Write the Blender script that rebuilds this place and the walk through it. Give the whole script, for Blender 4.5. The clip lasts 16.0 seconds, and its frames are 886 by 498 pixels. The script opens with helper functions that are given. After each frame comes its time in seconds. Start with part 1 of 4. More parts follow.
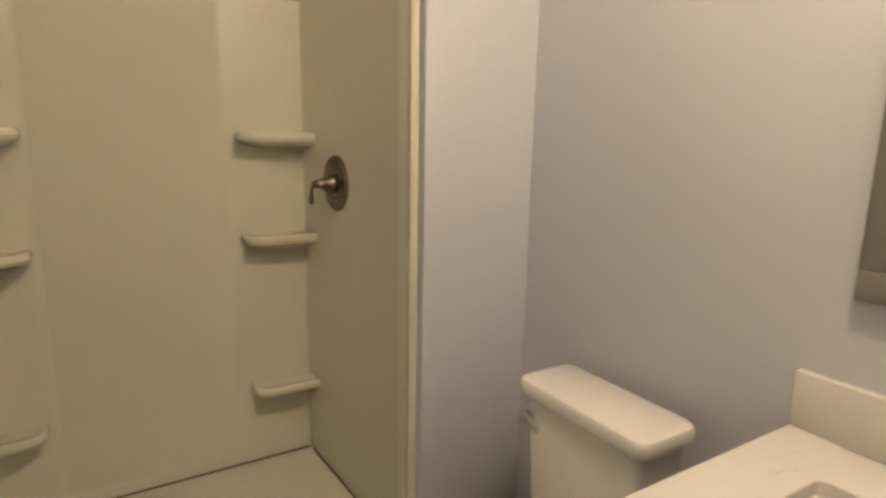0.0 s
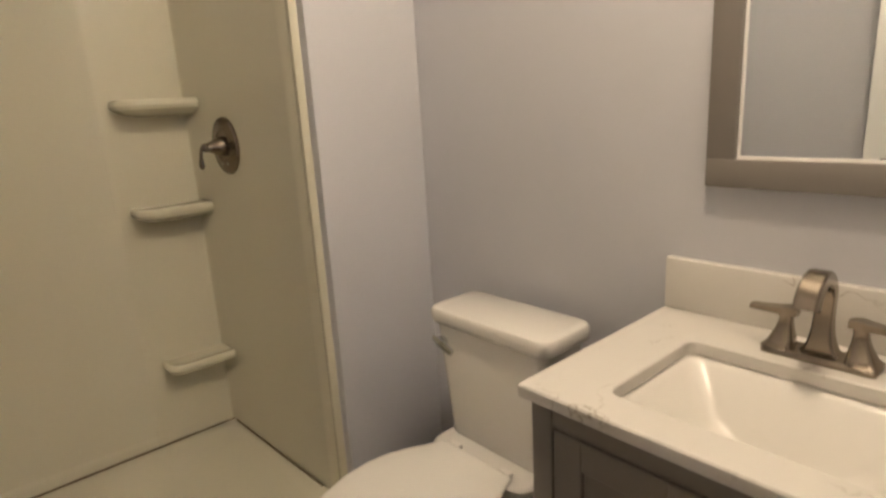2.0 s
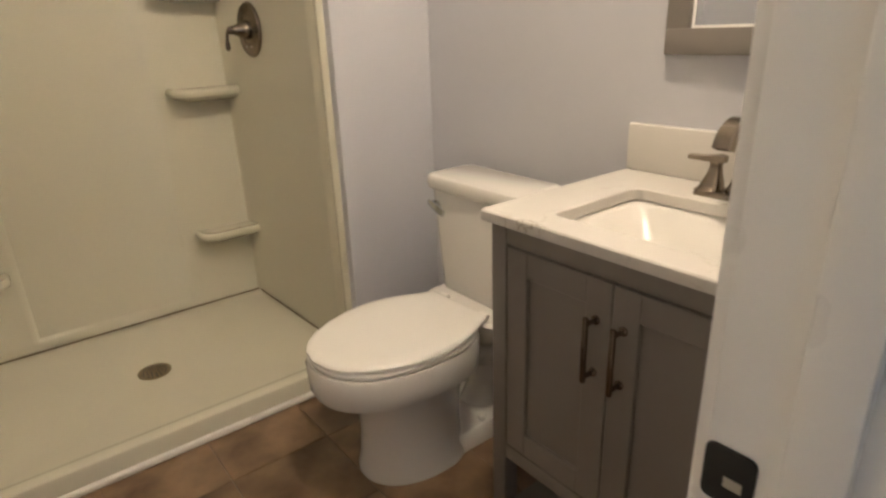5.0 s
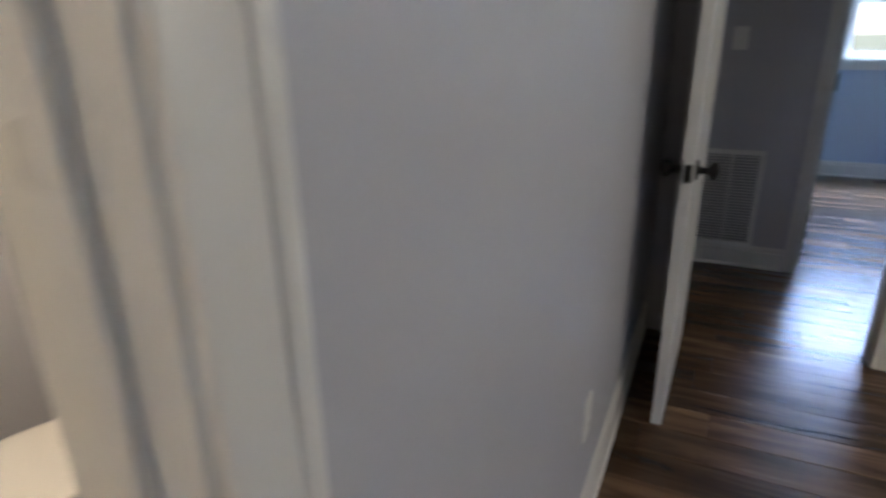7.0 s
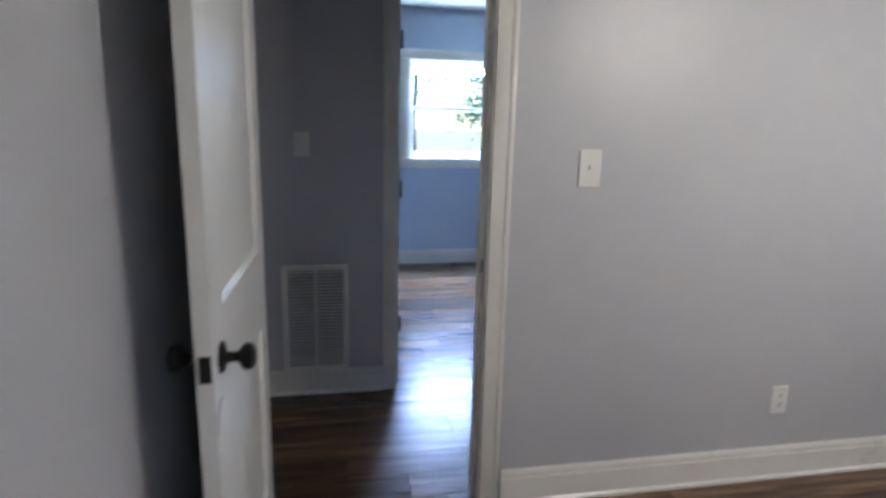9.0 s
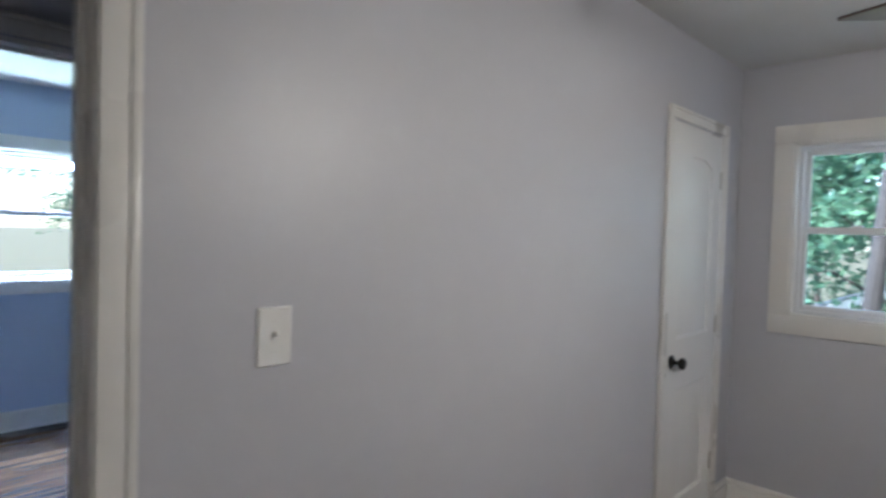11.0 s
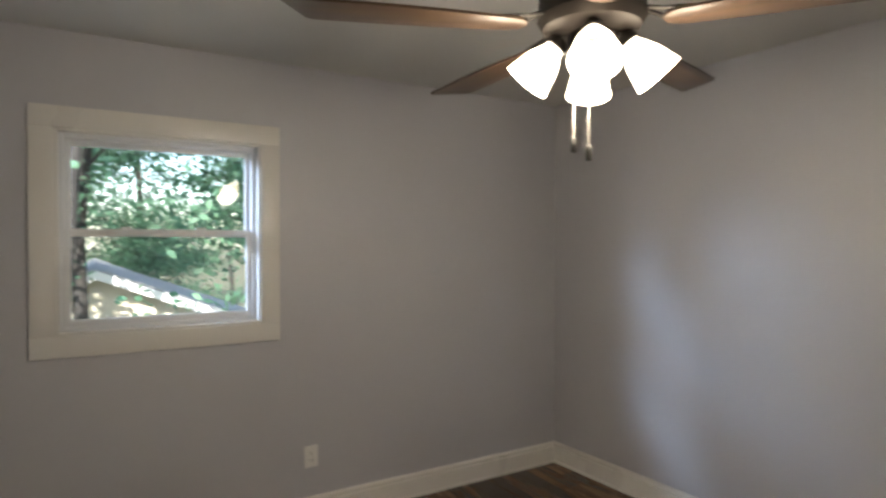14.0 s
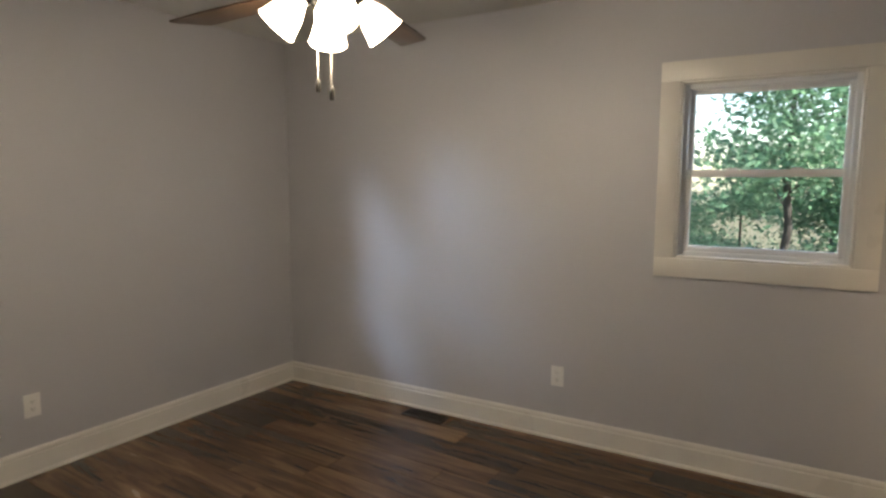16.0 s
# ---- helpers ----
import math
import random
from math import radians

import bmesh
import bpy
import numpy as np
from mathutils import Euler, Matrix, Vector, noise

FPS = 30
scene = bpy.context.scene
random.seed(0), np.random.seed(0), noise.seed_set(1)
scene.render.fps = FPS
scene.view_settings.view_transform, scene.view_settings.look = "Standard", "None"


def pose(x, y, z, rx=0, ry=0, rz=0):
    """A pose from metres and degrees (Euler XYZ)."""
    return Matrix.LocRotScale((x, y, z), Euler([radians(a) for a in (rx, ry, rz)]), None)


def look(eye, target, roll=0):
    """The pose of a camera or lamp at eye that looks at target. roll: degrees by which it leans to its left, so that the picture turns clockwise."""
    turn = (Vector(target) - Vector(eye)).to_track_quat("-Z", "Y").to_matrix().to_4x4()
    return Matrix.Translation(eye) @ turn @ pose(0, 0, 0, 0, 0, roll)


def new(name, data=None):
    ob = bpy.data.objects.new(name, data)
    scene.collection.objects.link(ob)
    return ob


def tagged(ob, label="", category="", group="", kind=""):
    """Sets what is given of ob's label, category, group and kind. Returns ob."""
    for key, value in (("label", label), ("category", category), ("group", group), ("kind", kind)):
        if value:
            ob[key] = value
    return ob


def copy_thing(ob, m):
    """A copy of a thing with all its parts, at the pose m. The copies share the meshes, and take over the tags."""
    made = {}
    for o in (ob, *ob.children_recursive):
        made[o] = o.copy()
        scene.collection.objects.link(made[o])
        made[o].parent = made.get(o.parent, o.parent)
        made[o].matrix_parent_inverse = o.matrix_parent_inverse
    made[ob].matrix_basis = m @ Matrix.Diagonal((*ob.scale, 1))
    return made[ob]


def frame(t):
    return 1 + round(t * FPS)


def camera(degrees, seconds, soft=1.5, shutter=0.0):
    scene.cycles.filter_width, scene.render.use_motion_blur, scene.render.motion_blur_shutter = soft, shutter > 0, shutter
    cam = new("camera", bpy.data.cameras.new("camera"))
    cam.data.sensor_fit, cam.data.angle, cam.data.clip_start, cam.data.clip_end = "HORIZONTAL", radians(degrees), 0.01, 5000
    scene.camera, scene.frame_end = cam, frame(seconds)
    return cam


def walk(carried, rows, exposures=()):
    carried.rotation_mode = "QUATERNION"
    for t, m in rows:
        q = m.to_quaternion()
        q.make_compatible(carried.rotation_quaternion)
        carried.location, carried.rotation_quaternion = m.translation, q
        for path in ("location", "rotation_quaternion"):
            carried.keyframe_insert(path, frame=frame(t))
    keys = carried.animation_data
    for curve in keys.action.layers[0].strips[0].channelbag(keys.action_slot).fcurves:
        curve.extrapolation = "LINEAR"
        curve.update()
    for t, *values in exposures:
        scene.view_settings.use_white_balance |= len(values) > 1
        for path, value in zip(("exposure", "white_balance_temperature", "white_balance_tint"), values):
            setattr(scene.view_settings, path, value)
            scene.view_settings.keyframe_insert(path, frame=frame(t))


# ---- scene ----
SKY, SUN, SHADE_GLOW = 0.15, 5.0, 4.0
FAN_W, BATH_W = 1.9, 12.5
DAY1, DAY2, DAY3 = 205.0, 3.5, 150.0
EXPOSURES = [(0, 2.05, 6400, 10), (3.5, 2.1, 6000, 10), (6, 2.5, 6000, 10), (7, 2.22, 5900, 10), (8, 2.6, 5750, 10), (10.5, 2.5, 5450, 11), (11.5, 1.9, 5700, 10), (13.5, 1.93, 6450, 9), (15, 1.93, 6850, 9), (16, 1.97, 7050, 10)]
cam = camera(74.1, 16.0, soft=2.6, shutter=0.5)
PATH = [
    (0, (-0.273, -2.717, 1.324), (-1.939, -1.683, 0.931), 1.1),
    (0.5, (-0.26, -2.713, 1.325), (-1.866, -1.579, 0.958), -0.2),
    (1, (-0.244, -2.705, 1.312), (-1.799, -1.507, 0.928), -1.6),
    (1.5, (-0.229, -2.726, 1.286), (-1.729, -1.473, 0.862), -2.7),
    (2, (-0.208, -2.749, 1.249), (-1.672, -1.477, 0.762), -3.4),
    (2.5, (-0.168, -2.772, 1.206), (-1.628, -1.528, 0.638), -3.5),
    (3, (-0.126, -2.806, 1.168), (-1.597, -1.611, 0.53), -2.9),
    (3.5, (-0.092, -2.833, 1.145), (-1.591, -1.707, 0.449), -2.6),
    (5.8, (0.089, -2.831, 1.134), (-1.342, -1.639, 0.406), -0.9),
    (6, (0.103, -2.811, 1.14), (-1.276, -1.544, 0.438), -1.1),
    (6.4, (0.163, -2.804, 1.203), (-1.02, -1.34, 0.528), 0.4),
    (6.6, (0.194, -2.793, 1.232), (-0.875, -1.234, 0.579), 1.3),
    (7, (0.216, -2.665, 1.333), (-0.586, -0.967, 0.646), -1.1),
    (7.5, (0.292, -2.560, 1.365), (-0.175, -0.727, 0.715), -1.5),
    (8, (0.330, -2.364, 1.369), (0.189, -0.463, 0.762), -0.4),
    (8.2, (0.338, -2.268, 1.372), (0.312, -0.352, 0.792), -0.1),
    (10.3, (0.527, -1.295, 1.454), (1.608, 0.377, 1.337), 2.3),
    (10.5, (0.549, -1.218, 1.462), (1.762, 0.369, 1.367), 2.1),
    (11, (0.607, -1.141, 1.494), (2.036, 0.256, 1.436), 1.7),
    (11.5, (0.820, -0.912, 1.485), (2.508, 0.162, 1.488), 0.7),
    (12, (1.046, -0.806, 1.528), (2.929, -0.134, 1.528), 1.0),
    (12.5, (1.145, -0.718, 1.503), (3.14, -0.57, 1.547), 0.5),
    (13, (1.166, -0.609, 1.529), (3.134, -0.965, 1.575), -0.1),
    (13.5, (1.128, -0.508, 1.51), (2.985, -1.248, 1.563), 0.2),
    (14, (1.058, -0.425, 1.516), (2.777, -1.448, 1.493), 0.0),
    (14.5, (0.98, -0.346, 1.486), (2.533, -1.603, 1.396), 0.0),
    (15, (0.877, -0.235, 1.519), (2.214, -1.711, 1.342), -0.5),
    (15.5, (0.937, -0.203, 1.498), (2.057, -1.846, 1.287), -0.9),
    (16, (0.879, -0.146, 1.473), (1.949, -1.821, 1.25), 0.2),
]
walk(cam, [(t, look(e, g, r)) for t, e, g, r in PATH], EXPOSURES)

# ---- world, sun, lamps ----
world = bpy.data.worlds.new("sky")
scene.world = world
world.use_nodes = True
wn = world.node_tree.nodes
sky = wn.new("ShaderNodeTexSky")
sky.sky_type = "NISHITA"
sky.sun_disc = False
sky.sun_elevation = radians(37)
sky.sun_rotation = radians(285)
wn["Background"].inputs["Strength"].default_value = SKY
world.node_tree.links.new(sky.outputs["Color"], wn["Background"].inputs["Color"])
sun = new("sun", bpy.data.lights.new("sun", "SUN"))
sun.data.energy = SUN
sun.data.angle = radians(0.5)
sun.data.color = (1.0, 0.95, 0.88)
SUN_TO = Vector((math.sin(radians(285)) * math.cos(radians(37)), math.cos(radians(285)) * math.cos(radians(37)), math.sin(radians(37))))
sun.matrix_world = look(SUN_TO * 30, (0, 0, 0))


def lamp(name, kind, at, power, colour, size=0.1, aim=None):
    data = bpy.data.lights.new(name, kind)
    data.energy, data.color = power, colour
    if kind == "POINT":
        data.shadow_soft_size = size
    ob = new(name, data)
    ob.matrix_world = look(at, aim) if aim else Matrix.Translation(at)
    return ob


FAN = (2.177, -1.54)
for k in range(4):
    a = radians(48 + 90 * k)
    lamp("fan_bulb", "POINT", (FAN[0] + 0.195 * math.cos(a), FAN[1] + 0.195 * math.sin(a), 1.895), FAN_W, (1.0, 0.88, 0.72), 0.05)
# bathroom light comes from above; the bulb's exact place is assumed
lamp("bathroom_bulb", "POINT", (-0.50, -2.13, 2.37), BATH_W, (1.0, 0.77, 0.52), 0.09)


# Added area lamps, unseen outside the windows, standing in for daylight.
def daylight_fill(at, aim, w, h, power, roll=0.0, colour=(0.56, 0.72, 1.0)):
    ob = lamp("window_daylight", "AREA", at, power, colour, aim=aim)
    ob.matrix_world = look(at, aim, roll)
    ob.data.shape, ob.data.size, ob.data.size_y = "RECTANGLE", w, h


# two tilted lamps, shaped to throw bluish streaks on the south wall
daylight_fill((6.50, 5.5, 3.45), (4.15, -0.72, 1.56), 0.75, 1.7, DAY1, 40)
daylight_fill((8.00, 5.5, 3.00), (4.15, -0.72, 1.56), 1.1, 1.4, DAY1 * 0.38, 40)
# small added lamp above window_2
daylight_fill((1.10, -3.95, 2.50), (1.2, -2.2, 0.9), 0.75, 0.6, DAY2)
# high added lamp that brightens the blue room and hall
daylight_fill((1.58, 4.58, 2.95), (1.4, 2.6, 0.2), 1.2, 0.7, DAY3)
# wide added lamp, aimed to put a bluish glare on the planks
daylight_fill((1.58, 4.98, 2.62), (1.4, 2.4, 1.1), 2.6, 1.5, 100.0, 0, (0.54, 0.65, 1.0))
# low greenish lamp in place of light bounced off the ground onto the ceiling
daylight_fill((1.52, 4.53, 0.72), (1.5, 2.8, 2.45), 0.9, 0.4, 13.0, 0, (0.78, 1.0, 0.86))

# ---- materials ----
def material(name, colour, rough=0.5, metal=0.0, vary=0.06, scale=3.0, grain=60.0, bump=0.05, depth=0.002, second=None, spec=0.5, coat=0.0, island=0.0, objrand=0.0, roughvary=0.08):
    """Principled paint with large-scale mottling, fine grain and relief."""
    m = bpy.data.materials.new(name)
    m.use_nodes = True
    nt = m.node_tree
    N, L = nt.nodes, nt.links
    b = N["Principled BSDF"]
    co = N.new("ShaderNodeTexCoord")
    big = N.new("ShaderNodeTexNoise")
    big.inputs["Scale"].default_value = scale
    big.inputs["Detail"].default_value = 5
    L.new(co.outputs["Object"], big.inputs["Vector"])
    fine = N.new("ShaderNodeTexNoise")
    fine.inputs["Scale"].default_value = grain
    fine.inputs["Detail"].default_value = 3
    L.new(co.outputs["Object"], fine.inputs["Vector"])
    mix = N.new("ShaderNodeMix")
    mix.data_type = "RGBA"
    c2 = second or tuple(max(0, c * (1 - 2 * vary)) for c in colour)
    mix.inputs[6].default_value = (*colour, 1)
    mix.inputs[7].default_value = (*c2, 1)
    ramp = N.new("ShaderNodeMapRange")
    ramp.inputs["From Min"].default_value = 0.35
    ramp.inputs["From Max"].default_value = 0.7
    L.new(big.outputs["Fac"], ramp.inputs["Value"])
    L.new(ramp.outputs["Result"], mix.inputs[0])
    last = mix.outputs[2]
    if objrand or island:
        rnd = N.new("ShaderNodeObjectInfo") if objrand else N.new("ShaderNodeNewGeometry")
        hsv = N.new("ShaderNodeHueSaturation")
        mr = N.new("ShaderNodeMapRange")
        amt = objrand or island
        mr.inputs["To Min"].default_value = 1 - amt
        mr.inputs["To Max"].default_value = 1 + amt
        L.new(rnd.outputs["Random" if objrand else "Random Per Island"], mr.inputs["Value"])
        L.new(mr.outputs["Result"], hsv.inputs["Value"])
        L.new(last, hsv.inputs["Color"])
        last = hsv.outputs["Color"]
    L.new(last, b.inputs["Base Color"])
    rr = N.new("ShaderNodeMapRange")
    rr.inputs["To Min"].default_value = max(0.02, rough - roughvary)
    rr.inputs["To Max"].default_value = min(1, rough + roughvary)
    L.new(big.outputs["Fac"], rr.inputs["Value"])
    L.new(rr.outputs["Result"], b.inputs["Roughness"])
    b.inputs["Metallic"].default_value = metal
    b.inputs["Specular IOR Level"].default_value = spec
    b.inputs["Coat Weight"].default_value = coat
    if bump:
        bp = N.new("ShaderNodeBump")
        bp.inputs["Strength"].default_value = bump
        bp.inputs["Distance"].default_value = depth
        L.new(fine.outputs["Fac"], bp.inputs["Height"])
        L.new(bp.outputs["Normal"], b.inputs["Normal"])
    return m


def glass(name, tint=(0.97, 0.99, 0.98)):
    m = bpy.data.materials.new(name)
    m.use_nodes = True
    b = m.node_tree.nodes["Principled BSDF"]
    b.inputs["Base Color"].default_value = (*tint, 1)
    b.inputs["Roughness"].default_value = 0.0
    b.inputs["IOR"].default_value = 1.45
    b.inputs["Transmission Weight"].default_value = 1.0
    return m


def glow(name, colour, strength):
    m = bpy.data.materials.new(name)
    m.use_nodes = True
    b = m.node_tree.nodes["Principled BSDF"]
    b.inputs["Base Color"].default_value = (0.9, 0.88, 0.84, 1)
    b.inputs["Roughness"].default_value = 0.35
    b.inputs["Emission Color"].default_value = (*colour, 1)
    b.inputs["Emission Strength"].default_value = strength
    return m


def wood(name, light, dark, streak, rough, axis="x", objrand=0.25, bump=0.12):
    """Stretched grain along one axis, knots and streaks, one tone per piece."""
    m = bpy.data.materials.new(name)
    m.use_nodes = True
    nt = m.node_tree
    N, L = nt.nodes, nt.links
    b = N["Principled BSDF"]
    co = N.new("ShaderNodeTexCoord")
    info = N.new("ShaderNodeObjectInfo")
    shift = N.new("ShaderNodeVectorMath")
    shift.operation = "MULTIPLY_ADD"
    comb = N.new("ShaderNodeCombineXYZ")
    for k in ("X", "Y", "Z"):
        L.new(info.outputs["Random"], comb.inputs[k])
    L.new(comb.outputs["Vector"], shift.inputs[0])
    shift.inputs[1].default_value = (37, 91, 13)
    L.new(co.outputs["Object"], shift.inputs[2])
    mp = N.new("ShaderNodeMapping")
    mp.inputs["Scale"].default_value = {"x": (1.0, 10, 10), "y": (10, 1.0, 10), "z": (10, 10, 1.0)}[axis]
    L.new(shift.outputs["Vector"], mp.inputs["Vector"])
    grain = N.new("ShaderNodeTexNoise")
    grain.inputs["Scale"].default_value = 1.6
    grain.inputs["Detail"].default_value = 8
    grain.inputs["Roughness"].default_value = 0.62
    grain.inputs["Distortion"].default_value = 0.7
    L.new(mp.outputs["Vector"], grain.inputs["Vector"])
    ramp = N.new("ShaderNodeValToRGB")
    e = ramp.color_ramp.elements
    e[0].position, e[0].color = 0.30, (*dark, 1)
    e[1].position, e[1].color = 0.68, (*light, 1)
    mid = ramp.color_ramp.elements.new(0.48)
    mid.color = (*streak, 1)
    L.new(grain.outputs["Fac"], ramp.inputs["Fac"])
    hsv = N.new("ShaderNodeHueSaturation")
    mr = N.new("ShaderNodeMapRange")
    mr.inputs["To Min"].default_value = 1 - objrand
    mr.inputs["To Max"].default_value = 1 + objrand
    L.new(info.outputs["Random"], mr.inputs["Value"])
    L.new(mr.outputs["Result"], hsv.inputs["Value"])
    L.new(ramp.outputs["Color"], hsv.inputs["Color"])
    L.new(hsv.outputs["Color"], b.inputs["Base Color"])
    rr = N.new("ShaderNodeMapRange")
    rr.inputs["To Min"].default_value = rough - 0.08
    rr.inputs["To Max"].default_value = rough + 0.1
    L.new(grain.outputs["Fac"], rr.inputs["Value"])
    L.new(rr.outputs["Result"], b.inputs["Roughness"])
    bp = N.new("ShaderNodeBump")
    bp.inputs["Strength"].default_value = bump
    bp.inputs["Distance"].default_value = 0.002
    L.new(grain.outputs["Fac"], bp.inputs["Height"])
    L.new(bp.outputs["Normal"], b.inputs["Normal"])
    return m


def veined(name, base, vein, rough):
    """Engineered stone: pale ground with sparse thin veins and specks."""
    m = material(name, base, rough, vary=0.02, scale=5, grain=300, bump=0.01)
    nt = m.node_tree
    N, L = nt.nodes, nt.links
    b = N["Principled BSDF"]
    src = b.inputs["Base Color"].links[0].from_socket
    co = N.new("ShaderNodeTexCoord")
    warp = N.new("ShaderNodeTexNoise")
    warp.inputs["Scale"].default_value = 9
    warp.inputs["Detail"].default_value = 6
    L.new(co.outputs["Object"], warp.inputs["Vector"])
    sub = N.new("ShaderNodeMath")
    sub.operation = "SUBTRACT"
    sub.inputs[1].default_value = 0.5
    L.new(warp.outputs["Fac"], sub.inputs[0])
    ab = N.new("ShaderNodeMath")
    ab.operation = "ABSOLUTE"
    L.new(sub.outputs[0], ab.inputs[0])
    mr = N.new("ShaderNodeMapRange")
    mr.inputs["From Min"].default_value = 0.0
    mr.inputs["From Max"].default_value = 0.012
    mr.inputs["To Min"].default_value = 1.0
    mr.inputs["To Max"].default_value = 0.0
    L.new(ab.outputs[0], mr.inputs["Value"])
    gate = N.new("ShaderNodeTexNoise")
    gate.inputs["Scale"].default_value = 7
    L.new(co.outputs["Object"], gate.inputs["Vector"])
    g2 = N.new("ShaderNodeMapRange")
    g2.inputs["From Min"].default_value = 0.56
    g2.inputs["From Max"].default_value = 0.68
    L.new(gate.outputs["Fac"], g2.inputs["Value"])
    mul = N.new("ShaderNodeMath")
    mul.operation = "MULTIPLY"
    L.new(mr.outputs["Result"], mul.inputs[0])
    L.new(g2.outputs["Result"], mul.inputs[1])
    mix = N.new("ShaderNodeMix")
    mix.data_type = "RGBA"
    L.new(mul.outputs[0], mix.inputs[0])
    L.new(src, mix.inputs[6])
    mix.inputs[7].default_value = (*vein, 1)
    L.new(mix.outputs[2], b.inputs["Base Color"])
    return m


PAINT = material("grey_wall_paint", (0.50, 0.50, 0.53), 0.42, vary=0.02, scale=1.2, grain=160, bump=0.3, depth=0.001)
PAINT_BLUE = material("pale_blue_wall_paint", (0.45, 0.53, 0.655), 0.5, vary=0.02, scale=1.2, grain=180, bump=0.1, depth=0.001)
CEIL = material("ceiling_paint", (0.60, 0.60, 0.58), 0.8, vary=0.03, scale=2, grain=120, bump=0.2)
TRIM = material("white_gloss_trim", (0.72, 0.70, 0.66), 0.28, vary=0.003, scale=2, grain=90, bump=0.04, roughvary=0.03)
DOORW = material("white_door_paint", (0.74, 0.73, 0.70), 0.3, vary=0.02, scale=2, grain=140, bump=0.06)
VINYL = material("white_window_vinyl", (0.75, 0.76, 0.77), 0.35, vary=0.02, bump=0.02)
GLASS = glass("window_glass", (0.985, 1.0, 1.0))
ACRYL = material("cream_acrylic", (0.605, 0.58, 0.465), 0.16, vary=0.015, scale=1.5, grain=25, bump=0.03, depth=0.003, coat=0.3)
CERAM = material("white_ceramic", (0.68, 0.655, 0.61), 0.08, vary=0.01, bump=0.0, coat=0.5, roughvary=0.03)
BASIN = material("satin_white_ceramic", (0.66, 0.635, 0.59), 0.24, vary=0.01, bump=0.0, roughvary=0.03)
SEATM = material("white_seat_plastic", (0.72, 0.695, 0.65), 0.2, vary=0.01, bump=0.0)
NICKEL = material("brushed_nickel", (0.31, 0.262, 0.205), 0.22, metal=1.0, vary=0.05, grain=400, bump=0.05)
BRONZE = material("dark_bronze", (0.022, 0.02, 0.018), 0.35, metal=0.6, vary=0.1, bump=0.02)
VALVEM = material("aged_nickel", (0.20, 0.165, 0.13), 0.24, metal=1.0, vary=0.05, grain=400, bump=0.03)
FANM = material("dark_bronze_satin", (0.03, 0.024, 0.02), 0.55, metal=0.4, vary=0.1, bump=0.02)
CHROME = material("chrome", (0.65, 0.65, 0.66), 0.08, metal=1.0, vary=0.02, bump=0.0, roughvary=0.03)
STEEL = material("satin_steel", (0.45, 0.42, 0.36), 0.35, metal=1.0, vary=0.05, bump=0.02)
QUARTZ = veined("white_quartz", (0.60, 0.575, 0.53), (0.36, 0.32, 0.265), 0.22)
CABINET = material("taupe_cabinet_paint", (0.165, 0.147, 0.128), 0.4, vary=0.03, scale=4, grain=160, bump=0.05)
FRAMEM = material("taupe_mirror_frame", (0.19, 0.17, 0.15), 0.45, vary=0.04, scale=4, grain=160, bump=0.05)
MIRROR = material("mirror_silver", (0.86, 0.88, 0.87), 0.02, metal=1.0, vary=0.0, bump=0.0, roughvary=0.0)
PLASTIC = material("white_plastic", (0.78, 0.77, 0.74), 0.3, vary=0.01, bump=0.0)
# near-black colour in place of the shade inside small openings
OPENING_SHADE = material("opening_shade", (0.02, 0.02, 0.02), 0.6, bump=0.0)
SUBFLOOR = material("dark_joint", (0.03, 0.025, 0.02), 0.7)
PLANK = wood("brown_laminate", (0.185, 0.115, 0.063), (0.036, 0.022, 0.014), (0.092, 0.054, 0.031), 0.23, "x", 0.5, 0.06)
BLADE = wood("walnut_blade", (0.115, 0.070, 0.040), (0.028, 0.018, 0.012), (0.066, 0.040, 0.024), 0.35, "x", 0.05)
SLATE = material("brown_slate_vinyl", (0.25, 0.165, 0.095), 0.32, scale=6, grain=45, bump=0.15, depth=0.003, second=(0.075, 0.043, 0.024), objrand=0.28)
GROUT = material("brown_grout", (0.14, 0.095, 0.058), 0.8)
SHADE = glow("frosted_lit_glass", (1.0, 0.83, 0.62), SHADE_GLOW)
# mid grey chosen as the soft shade seen between the grille louvres
VENTBACK = material("grey_vent_backing", (0.30, 0.30, 0.32), 0.7)
VENTM = material("brown_vent_metal", (0.035, 0.025, 0.018), 0.45, metal=0.3)


# ---- mesh tools ----
def link(name, bm, mat, parent=None, label="", smooth=True):
    me = bpy.data.meshes.new(name)
    bmesh.ops.recalc_face_normals(bm, faces=bm.faces)
    if smooth:
        for f in bm.faces:
            f.smooth = True
        for e in bm.edges:
            if len(e.link_faces) != 2 or e.calc_face_angle(0) > 0.6:
                e.smooth = False
    bm.to_mesh(me)
    bm.free()
    me.materials.append(mat)
    ob = new(name, me)
    if parent:
        ob.parent = parent
    if label:
        tagged(ob, label)
    return ob


def part(name, bm, mat, parent, label="", m=None):
    ob = link(name, bm, mat, parent, label)
    if m is not None:
        ob.matrix_basis = m
    return ob


def base(name, label, category, m=None, group="", kind=""):
    ob = new(name)
    ob.empty_display_size = 0.05
    if m is not None:
        ob.matrix_basis = m
    return tagged(ob, label, category, group, kind)


